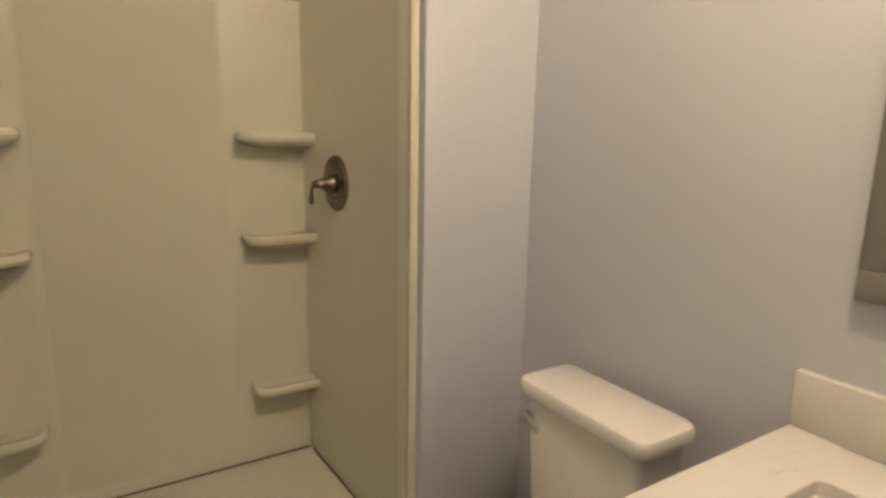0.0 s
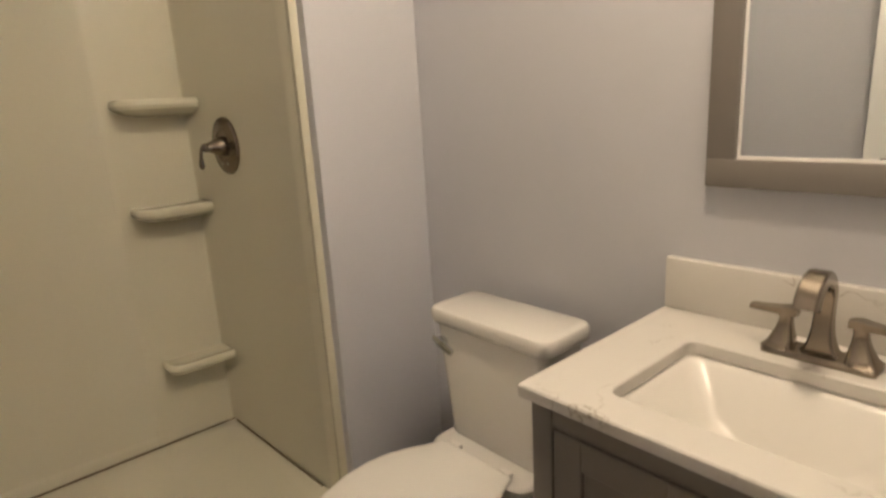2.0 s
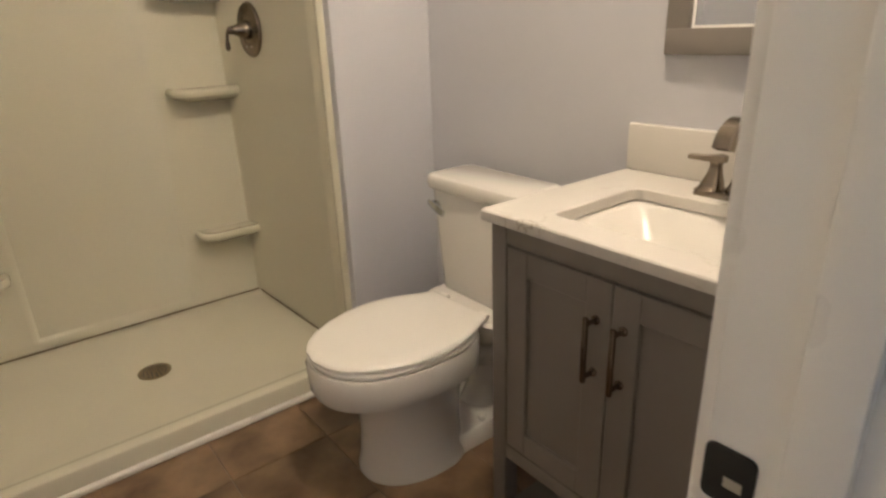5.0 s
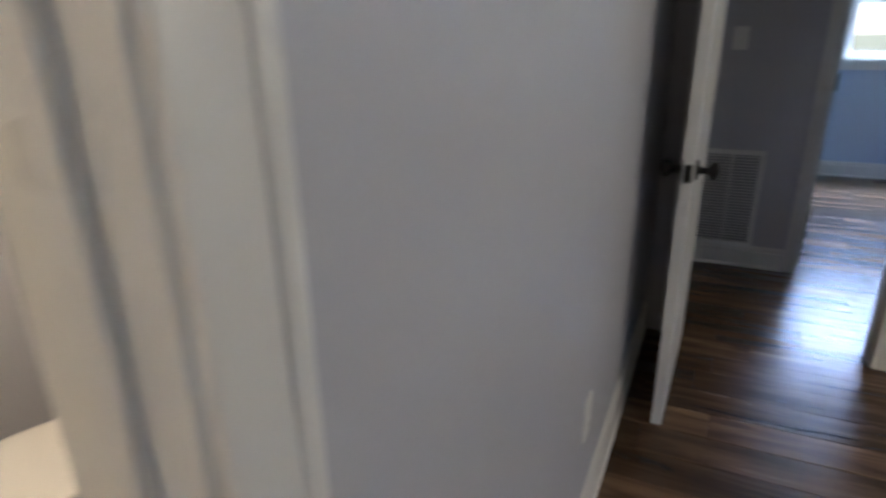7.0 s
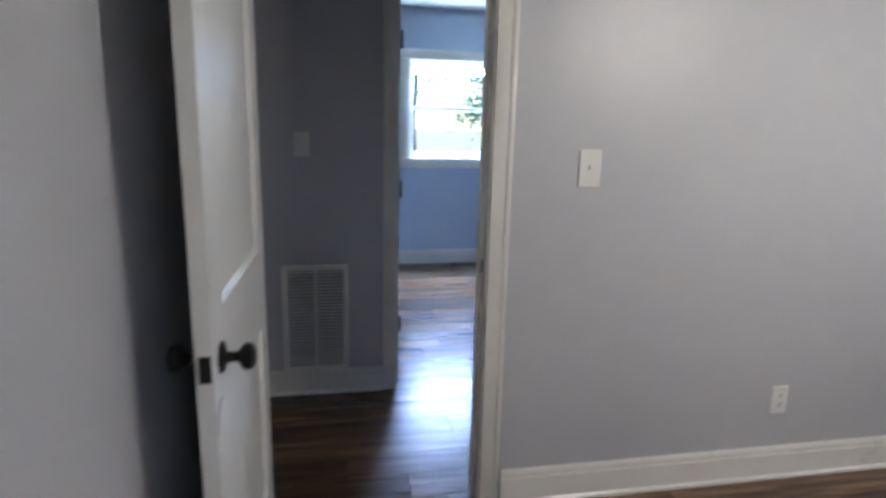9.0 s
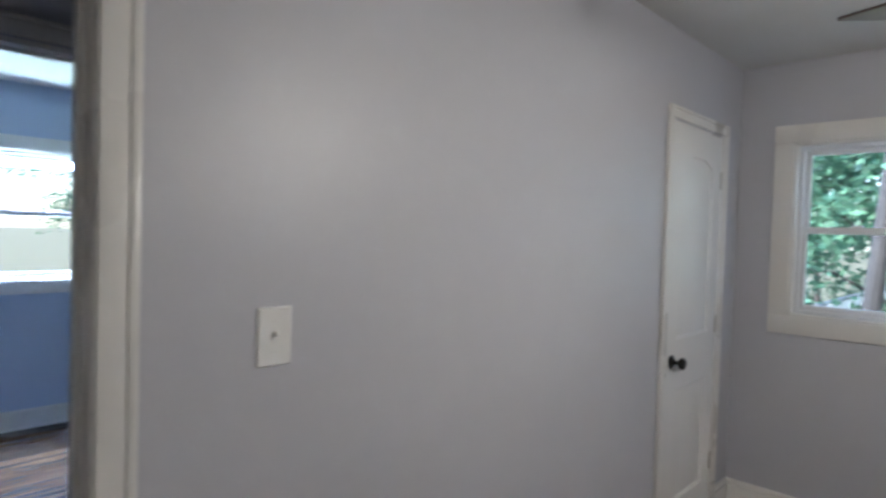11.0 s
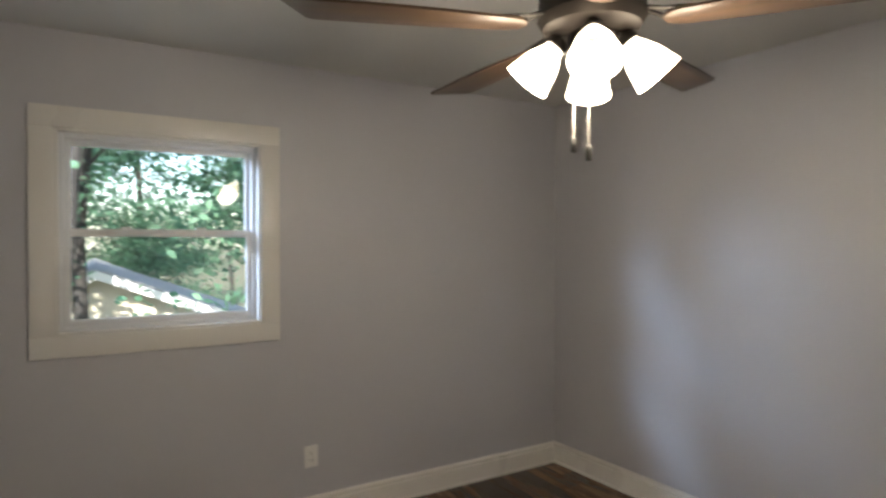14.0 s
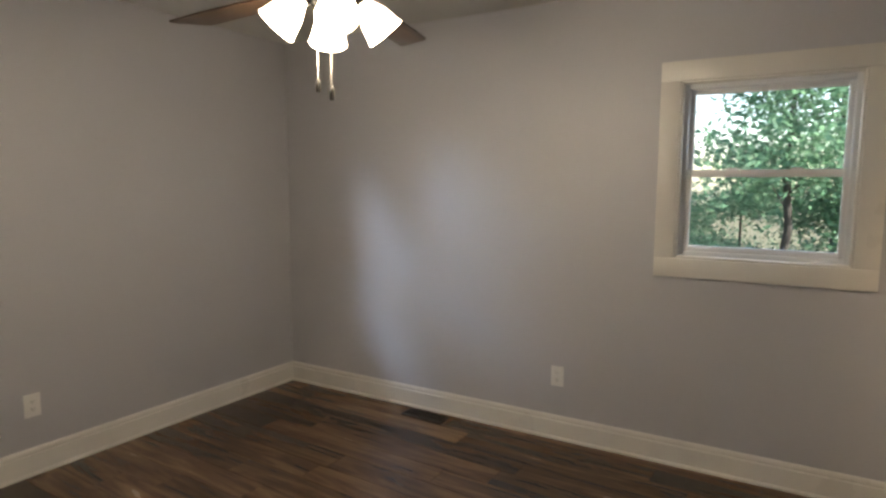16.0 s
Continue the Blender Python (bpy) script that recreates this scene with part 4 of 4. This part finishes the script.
    rings = [rrect(sx, sy, shx + 0.02, shy + 0.02, 0.03, zc - 0.001, k), rrect(sx, sy, shx + 0.006, shy + 0.006, 0.03, zc - 0.002, k), rrect(sx, sy, shx - 0.012, shy - 0.010, 0.03, zc - 0.012, k), rrect(sx, sy, shx - 0.055, shy - 0.045, 0.035, zc - 0.085, k), rrect(sx, sy, shx - 0.085, shy - 0.06, 0.035, zc - 0.105, k), rrect(sx, sy + 0.02, 0.024, 0.024, 0.024, zc - 0.112, k),
             rrect(sx, sy + 0.02, 0.024, 0.024, 0.024, zc - 0.135, k), rrect(sx, sy, shx - 0.07, shy - 0.05, 0.035, zc - 0.122, k), rrect(sx, sy, shx - 0.03, shy - 0.03, 0.03, zc - 0.09, k), rrect(sx, sy, shx + 0.02, shy + 0.02, 0.03, zc - 0.012, k)]
    part("bowl", loft(rings, loop=True), BASIN, basin)
    part("drain_stopper", moved(lathe([(0.022, 0), (0.022, 0.004), (0.016, 0.007), (0.0, 0.008)], 20), pose(sx, sy + 0.02, zc - 0.118)), NICKEL, basin)

    f = base("basin_faucet", "brushed nickel centerset faucet with an arched spout and two levers", "faucet", pose(-0.476, -1.715, zt))
    part("base_plate", loft([rrect(0, 0, 0.083, 0.028, 0.008, 0.0), rrect(0, 0, 0.083, 0.028, 0.008, 0.006), rrect(0, 0, 0.078, 0.024, 0.008, 0.012)]), NICKEL, f)
    path, tap = [], []
    for z, hw in ((0.009, 2.1), (0.018, 1.6), (0.032, 1.22), (0.050, 1.02), (0.07, 0.95), (0.09, 0.95)):
        path.append((0, 0.004, z))
        tap.append(hw)
    for i in range(1, 10):
        a = radians(180 - 165 * i / 9)
        path.append((0, -0.044 - 0.048 * math.cos(a), 0.095 + 0.055 * math.sin(a)))
        tap.append(1.0 + 0.02 * i)
    rings = []
    P = [Vector(p) for p in path]
    for i, p in enumerate(P):
        t = (P[min(i + 1, len(P) - 1)] - P[max(i - 1, 0)]).normalized()
        u = Vector((1, 0, 0))
        w = t.cross(u)
        th = 0.011 if i > 3 else 0.013
        rings.append([p + u * 0.0145 * tap[i] * a + w * th * min(1.25, tap[i]) * b for a, b in ((-0.8, -1), (0.8, -1), (1, -0.75), (1, 0.75), (0.8, 1), (-0.8, 1), (-1, 0.75), (-1, -0.75))])
    part("spout", loft(rings), NICKEL, f)
    for s in (-1, 1):
        prof = [(0.032, 0.010), (0.0255, 0.016), (0.0195, 0.026), (0.0150, 0.038), (0.0120, 0.050), (0.0108, 0.060), (0.0120, 0.066)]
        post = part("handle_post", loft([rrect(s * (0.060 - (0.030 - r) * 0.35), 0, r * (0.76 if r > 0.02 else 0.9), r * 0.85, r * 0.35, z) for r, z in prof]), NICKEL, f)
        part("lever", loft([[(s * x, y * w, z) for y, z in ((-1, 0.066), (1, 0.066), (1, 0.066 + h), (-1, 0.066 + h))] for x, w, h in ((0.036, 0.010, 0.012), (0.050, 0.012, 0.015), (0.064, 0.012, 0.012), (0.088, 0.0105, 0.009), (0.110, 0.009, 0.008))]), NICKEL, post)


vanity()


def wall_mirror():
    top = base("wall_mirror", "rectangular mirror in a flat taupe wooden frame", "mirror", pose(0, 0, 0))
    a, b, z0, z1, y, s = -0.712, -0.240, 1.064, 1.83, BY1, 0.052
    for nm, c in (("frame_rail", (a, b, z0, z0 + s)), ("frame_rail", (a, b, z1 - s, z1)), ("frame_stile", (a, a + s, z0 + s, z1 - s)), ("frame_stile", (b - s, b, z0 + s, z1 - s))):
        part(nm, box(c[0], c[1], y - 0.024, y - 0.001, c[2], c[3], 0.002), FRAMEM, top)
    part("bead", box(a + s - 0.001, b - s + 0.001, y - 0.013, y - 0.009, z0 + s - 0.001, z0 + s + 0.005), PLASTIC, top)
    part("bead", box(a + s - 0.001, a + s + 0.004, y - 0.013, y - 0.009, z0 + s + 0.005, z1 - s), PLASTIC, top)
    part("mirror_glass", box(a + s - 0.004, b - s + 0.004, y - 0.010, y - 0.004, z0 + s - 0.004, z1 - s + 0.004), MIRROR, top, "clear silvered mirror glass")


wall_mirror()
baseboard("baseboard_bath_north", (-1.57, BY1), (-0.79, BY1), (0, -1), "white baseboard behind the toilet", 0.09)


# ---- bedroom ceiling fan ----
def ceiling_fan():
    cx, cy = FAN
    zb = 2.035
    top = base("ceiling_fan", "dark bronze ceiling fan with walnut blades and lit glass shades", "ceiling fan", pose(cx, cy, 0))
    part("canopy", lathe([(0.068, H), (0.068, H - 0.012), (0.055, H - 0.045), (0.022, H - 0.07), (0.0, H - 0.07)], 28), BRONZE, top)
    part("downrod", lathe([(0.0125, zb + 0.17), (0.0125, H - 0.06)], 14), BRONZE, top)
    part("motor_housing", lathe([(0.0, zb + 0.185), (0.035, zb + 0.18), (0.06, zb + 0.16), (0.115, zb + 0.145), (0.135, zb + 0.125), (0.14, zb + 0.06), (0.125, zb + 0.035), (0.08, zb + 0.02), (0.0, zb + 0.02)], 36), FANM, top)
    part("switch_housing", lathe([(0.0, zb + 0.03), (0.060, zb + 0.02), (0.062, zb - 0.02), (0.050, zb - 0.035), (0.035, zb - 0.045), (0.03, zb - 0.06), (0.012, zb - 0.07), (0.0, zb - 0.07)], 28), BRONZE, top)
    for k in range(5):
        ang = -2.0 + 72 * k
        m = pose(0, 0, 0, 0, 0, ang)
        tilt = pose(0, 0, zb + 0.036, -3, 0, 0)
        br = bmesh.new()
        sweep([(0.10, 0, 0.035), (0.14, 0.012, 0.028), (0.18, 0.028, 0.012), (0.23, 0.030, 0.006), (0.27, 0.018, 0.006)], 0.006, 0.010, 8, side=Vector((0, 0, 1)), bm=br)
        sweep([(0.10, 0, 0.035), (0.14, -0.012, 0.028), (0.18, -0.028, 0.012), (0.23, -0.030, 0.006), (0.27, -0.018, 0.006)], 0.006, 0.010, 8, side=Vector((0, 0, 1)), bm=br)
        box(0.225, 0.285, -0.035, 0.035, 0.003, 0.008, 0.002, bm=br)
        pts = []
        r0, r1 = 0.175, 0.785
        for i in range(7):
            a = radians(90 + 180 * i / 6)
            pts.append((r0 + 0.05 + 0.05 * math.cos(a), 0.046 * math.sin(a)))
        pts += [(0.40, -0.062), (0.58, -0.068), (r1 - 0.075, -0.069), (r1 - 0.060, -0.062), (r1 - 0.004, 0.056), (r1 - 0.012, 0.068), (0.58, 0.068), (0.40, 0.062)]
        bl = part("blade", prism(pts, -0.004, 0.003, 0.0015), BLADE, top, "walnut-brown wooden blade", m @ tilt)
        part("blade_iron", br, BRONZE, bl, "dark bronze blade bracket")
    for k in range(4):
        m = pose(0, 0, 0, 0, 0, 48 + 90 * k)
        fit_ = pose(0.092, 0, zb - 0.006, 0, -40, 0)
        arm = part("lamp_arm", sweep([(0.03, 0, zb - 0.01), (0.062, 0, zb + 0.020), (0.084, 0, zb + 0.014), (0.092, 0, zb - 0.002)], 0.009, n=10, side=Vector((0, 1, 0))), BRONZE, top, "", m)
        prof = [(0.026, 0.012), (0.030, -0.012), (0.043, -0.035), (0.056, -0.062), (0.064, -0.095), (0.072, -0.125), (0.075, -0.132), (0.072, -0.132), (0.060, -0.095), (0.052, -0.062), (0.039, -0.036), (0.026, -0.012)]
        prof = [(0.85 * r_, 0.88 * z_) for r_, z_ in prof]
        bm = loft(lathe_rings(prof, 24), cap=False)
        part("glass_shade", moved(bm, fit_), SHADE, arm, "frosted white glass shade, lit")
        part("shade_holder", moved(lathe([(0.0, 0.026), (0.020, 0.024), (0.029, 0.012), (0.031, 0.0), (0.029, -0.004)], 20), fit_), BRONZE, arm)
    for dx, dy, zz in ((-0.052, 0.012, 1.793), (0.019, 0.027, 1.761)):
        c = part("pull_chain", bead_chain((-dx, dy), zb - 0.055, zz), STEEL, top, "beaded metal pull chain")
        part("pull_fob", moved(lathe([(0.0, 0.004), (0.006, 0.002), (0.0085, -0.004), (0.0085, -0.034), (0.006, -0.038), (0.0, -0.038)], 12), pose(-dx, dy, zz)), BRONZE, c, "dark bronze pull fob")


def lathe_rings(profile, n):
    return [[(r * math.cos(2 * math.pi * i / n), r * math.sin(2 * math.pi * i / n), h) for i in range(n)] for r, h in profile]


def bead_chain(xy, z1, z0):
    rings = []
    n = int((z1 - z0) / 0.003)
    for i in range(n + 1):
        r = 0.0022 if i % 2 else 0.0012
        z = z0 + (z1 - z0) * i / n
        rings.append([(xy[0] + r * math.cos(a), xy[1] + r * math.sin(a), z) for a in (0, 1.047, 2.094, 3.1416, 4.189, 5.236)])
    return loft(rings)


ceiling_fan()


# Unseen dome added round the bathroom bulb; the fixture's form is assumed.
def bathroom_light():
    top = base("ceiling_light", "unseen flush dome added to carry the bathroom light", "ceiling light", pose(-0.50, -2.13, H))
    part("base_ring", lathe([(0.0, -0.001), (0.14, -0.001), (0.142, -0.012), (0.132, -0.022), (0.0, -0.022)], 32), NICKEL, top)
    d = part("glass_dome", loft(lathe_rings([(0.130, -0.022), (0.128, -0.045), (0.112, -0.075), (0.08, -0.10), (0.04, -0.113), (0.003, -0.117)], 32), cap=False), SHADE, top, "frosted white glass dome, lit")
    d.visible_shadow = False


bathroom_light()


# ---- outdoors ----
def leaf_material(name, colour, second):
    m = material(name, colour, 0.55, scale=1.5, grain=30, bump=0.0, second=second, island=0.45)
    nt = m.node_tree
    N, L = nt.nodes, nt.links
    b = N["Principled BSDF"]
    tr = N.new("ShaderNodeBsdfTranslucent")
    L.new(b.inputs["Base Color"].links[0].from_socket, tr.inputs["Color"])
    mix = N.new("ShaderNodeMixShader")
    mix.inputs[0].default_value = 0.6
    L.new(b.outputs["BSDF"], mix.inputs[1])
    L.new(tr.outputs["BSDF"], mix.inputs[2])
    L.new(mix.outputs[0], N["Material Output"].inputs["Surface"])
    return m


LEAF = leaf_material("green_leaves", (0.15, 0.275, 0.165), (0.065, 0.165, 0.11))
BARK = material("grey_brown_bark", (0.036, 0.032, 0.029), 0.9, vary=0.2, scale=6, grain=30, bump=0.6, depth=0.02)
SOIL = material("leaf_litter_ground", (0.10, 0.085, 0.05), 0.95, vary=0.25, scale=1.5, grain=20, bump=0.5, depth=0.03, second=(0.07, 0.085, 0.04))
SIDING = material("cream_siding", (0.48, 0.44, 0.34), 0.6, vary=0.05, scale=3, bump=0.05)
ROOF = material("grey_shingle", (0.30, 0.30, 0.31), 0.85, vary=0.1, scale=8, grain=60, bump=0.3, depth=0.006)
FASCIA = material("white_fascia", (0.78, 0.78, 0.78), 0.5, vary=0.03)
G0 = -1.9
bm = bmesh.new()
bmesh.ops.create_grid(bm, x_segments=60, y_segments=60, size=300)
for v in bm.verts:
    v.co.z = G0 + 0.25 * noise.noise(v.co * 0.05)
tagged(link("ground", bm, SOIL), "leaf-littered wooded ground sloping around the house", "ground", kind="structure")


def tree(seed, height, spread, trunk, lean=0.0, leaves=9000, first=0.25, size=0.075):
    rng = random.Random(seed)
    top = base("tree", "tall leafy green tree with a slender grey trunk", "tree", group="trees around the house")
    path = [(lean * height * (i / 8) ** 1.4 + 0.06 * rng.uniform(-1, 1), 0.06 * rng.uniform(-1, 1), height * i / 8) for i in range(9)]
    tm = sweep(path, trunk, n=10, taper=[1.25, 1.0, 0.92, 0.85, 0.75, 0.62, 0.48, 0.32, 0.12])
    tips = []
    for i in range(18):
        u = rng.uniform(first, 0.97)
        k = min(7, int(u * 8))
        p = Vector(path[k]).lerp(Vector(path[k + 1]), u * 8 - k)
        a = rng.uniform(0, 6.283)
        ln = spread * rng.uniform(0.45, 1.0) * (1.15 - 0.6 * u)
        q = p + Vector((math.cos(a), math.sin(a), rng.uniform(0.1, 0.6))) * ln
        mid = p.lerp(q, 0.5) + Vector((0, 0, 0.12 * ln))
        sweep([p, mid, q], trunk * 0.33 * (1.2 - u), n=6, side=Vector((0, 0, 1)), taper=[1, 0.6, 0.2], bm=tm)
        tips += [q, mid, p.lerp(q, 0.75)]
    part("trunk", tm, BARK, top, "grey-brown trunk with thin limbs")
    g = np.random.default_rng(seed)
    c = np.array([tips[i] for i in g.integers(0, len(tips), leaves)])
    c = c + g.normal(0, 1, (leaves, 3)) * np.array([0.55, 0.55, 0.38]) * spread * 0.33
    d = g.normal(0, 1, (leaves, 3))
    d[:, 2] *= 0.5
    d /= np.linalg.norm(d, axis=1)[:, None]
    e = np.cross(d, g.normal(0, 1, (leaves, 3)))
    e /= np.linalg.norm(e, axis=1)[:, None]
    L = (size * g.uniform(0.6, 1.3, leaves))[:, None]
    v = np.stack([c - d * L, c + e * L * 0.5 - d * L * 0.1, c + d * L, c - e * L * 0.5 - d * L * 0.1], 1).reshape(-1, 3)
    me = bpy.data.meshes.new("crown")
    me.from_pydata(v.tolist(), [], np.arange(leaves * 4).reshape(-1, 4).tolist())
    me.materials.append(LEAF)
    crown = new("crown", me)
    crown.parent = top
    return top


kinds = [tree(1, 9.5, 2.6, 0.10), tree(2, 11.0, 3.0, 0.09, 0.10), tree(3, 7.0, 2.4, 0.09, -0.06, 9000, 0.12), tree(4, 4.2, 2.0, 0.05, 0.05, 9000, 0.06, 0.06)]
spots = [(10.0, -0.28, 0, 10), (7.6, 0.05, 1, -75), (9.9, -3.0, 2, 50), (9.7, 1.7, 2, 15), (19.3, 0.3, 2, 70), (19.1, -1.0, 3, 240), (13.5, 3.2, 1, 200), (19.0, -1.5, 0, 120), (18.5, -6.0, 1, 160), (19.5, 2.8, 2, 20), (20.0, 7.0, 0, 240), (24.0, -3.0, 3, 0), (23.0, 5.0, 3, 140), (16.5, -8.5, 3, 30), (25.0, -9.0, 0, 300),
         (1.4, -13.3, 2, 90), (3.9, -14.7, 3, 10), (-0.5, -14.0, 3, 200), (0.5, -17.2, 0, 20), (-2.5, -16.6, 2, 250), (-5.5, -19.2, 0, 120), (-6.9, -24.4, 3, 45), (-9.8, -21.8, 1, 75), (-3.0, -15.5, 3, 20), (0.5, -16.0, 3, 100), (3.0, -20.5, 3, 170), (-5.5, -23.0, 0, 15), (-9.0, -28.0, 1, 300), (-4.5, -19.0, 3, 65),
         (3.8, 22.5, 0, 100), (7.5, 24.0, 2, 220), (2.2, 26.0, 1, 310), (-2.5, 25.0, 0, 180)]
for x, y, k, a in spots:
    copy_thing(kinds[k], pose(x, y, G0 - 0.1, 0, 0, a))
for k in range(4):
    kinds[k].matrix_basis = pose((28, 30, 12, 14)[k], (9, -6, -15, 12)[k], G0 - 0.1)


def neighbour_house():
    top = base("neighbour_house", "low cream-sided house with a grey gable roof and white fascia", "house", pose(11.2, -0.45, 0))
    pk, hw, sl, ln = 1.06, 3.6, 0.40, 7.0
    ez = pk - hw * sl
    bm = loft([[(x, -hw, G0), (x, hw, G0), (x, hw, ez - 0.08), (x, 0, pk - 0.08), (x, -hw, ez - 0.08)] for x in (0.25, ln)])
    wall_ = part("wall", bm, SIDING, top)
    z = ez - 0.6
    while z < pk - 0.15:
        half = hw if z < ez else (pk - 0.1 - z) / sl
        b2 = loft([[(0.25, y, z), (0.232, y, z), (0.244, y, z + 0.105), (0.25, y, z + 0.105)] for y in (-half, half)])
        part("siding_board", b2, SIDING, wall_)
        z += 0.11
    for s in (-1, 1):
        bm = loft([[(x, 0, pk), (x, s * (hw + 0.3), pk - (hw + 0.3) * sl), (x, s * (hw + 0.3), pk - (hw + 0.3) * sl + 0.06), (x, 0, pk + 0.06)] for x in (0, ln + 0.3)])
        r = part("roof", bm, ROOF, top)
        bm = loft([[(x, 0, pk - 0.10), (x, s * (hw + 0.3), pk - (hw + 0.3) * sl - 0.10), (x, s * (hw + 0.3), pk - (hw + 0.3) * sl + 0.03), (x, 0, pk + 0.03)] for x in (-0.03, -0.002)])
        part("fascia", bm, FASCIA, r)
    part("gable_vent", moved(lathe([(0.16, 0.0), (0.16, 0.03), (0.13, 0.035), (0.0, 0.03)], 20), pose(0.235, -2.2, 0.12, 0, -90, 0)), ROOF, top, "grey round gable vent")


neighbour_house()


# ---- floors, piece by piece ----
def planks(parent_name, x0, x1, y0, y1, seed, skip=None):
    """Rows of laminate planks along x with staggered ends and fine joints."""
    par = bpy.data.objects[parent_name]
    rng = random.Random(seed)
    pw, pl, gap = 0.152, 1.22, 0.0016
    meshes = {}
    y = y1
    while y > y0 + 1e-4:
        w = min(pw, y - y0)
        x = x0 - (rng.random() * pl)
        while x < x1 - 1e-4:
            a, b = max(x, x0), min(x + pl, x1)
            if b - a > 0.02:
                key = (round(b - a, 3), round(w, 3))
                if key not in meshes:
                    l, h = (b - a) / 2 - gap / 2, w / 2 - gap / 2
                    bm = loft([[(-l, -h, -0.012), (l, -h, -0.012), (l, h, -0.012), (-l, h, -0.012)], [(-l, -h, -0.0012), (l, -h, -0.0012), (l, h, -0.0012), (-l, h, -0.0012)], [(-l + 0.0015, -h + 0.0015, 0.0), (l - 0.0015, -h + 0.0015, 0.0), (l - 0.0015, h - 0.0015, 0.0), (-l + 0.0015, h - 0.0015, 0.0)]])
                    me = bpy.data.meshes.new("plank")
                    bmesh.ops.recalc_face_normals(bm, faces=bm.faces)
                    bm.to_mesh(me)
                    bm.free()
                    me.materials.append(PLANK)
                    meshes[key] = me
                ob = new("plank", meshes[key])
                ob.parent = par
                ob.location = ((a + b) / 2, y - w / 2, 0)
            x += pl
        y -= pw


planks("floor_bedroom", 0.001, RX1 - 0.001, RY0 - 0.23, 0.0, 5)
planks("floor_hall", -1.19, 2.59, 0.001, HY1 + W - 0.001, 6)
planks("floor_blue_room", 0.001, 2.999, HY1 + W, SY1 - 0.001, 7)


def bath_tiles():
    """Slate-look tiles laid in offset squares."""
    par = bpy.data.objects["floor_bathroom"]
    s, gap = 0.2875, 0.0018
    me = bpy.data.meshes.new("tile")
    h = s / 2 - gap / 2
    bm = loft([[(-h, -h, -0.006), (h, -h, -0.006), (h, h, -0.006), (-h, h, -0.006)], [(-h, -h, -0.001), (h, -h, -0.001), (h, h, -0.001), (-h, h, -0.001)], [(-h + 0.001, -h + 0.001, 0), (h - 0.001, -h + 0.001, 0), (h - 0.001, h - 0.001, 0), (-h + 0.001, h - 0.001, 0)]])
    bmesh.ops.recalc_face_normals(bm, faces=bm.faces)
    bm.to_mesh(me)
    bm.free()
    me.materials.append(SLATE)
    x = 0.0905 - s / 2
    while x > -1.75:
        y = -1.658 - s / 2 + s
        while y > BY0 - s / 2:
            if x < 0.0 - s / 2 + 0.06:
                ob = new("tile", me)
                ob.parent = par
                ob.location = (x, y, 0)
            y -= s
        x -= s


bath_tiles()
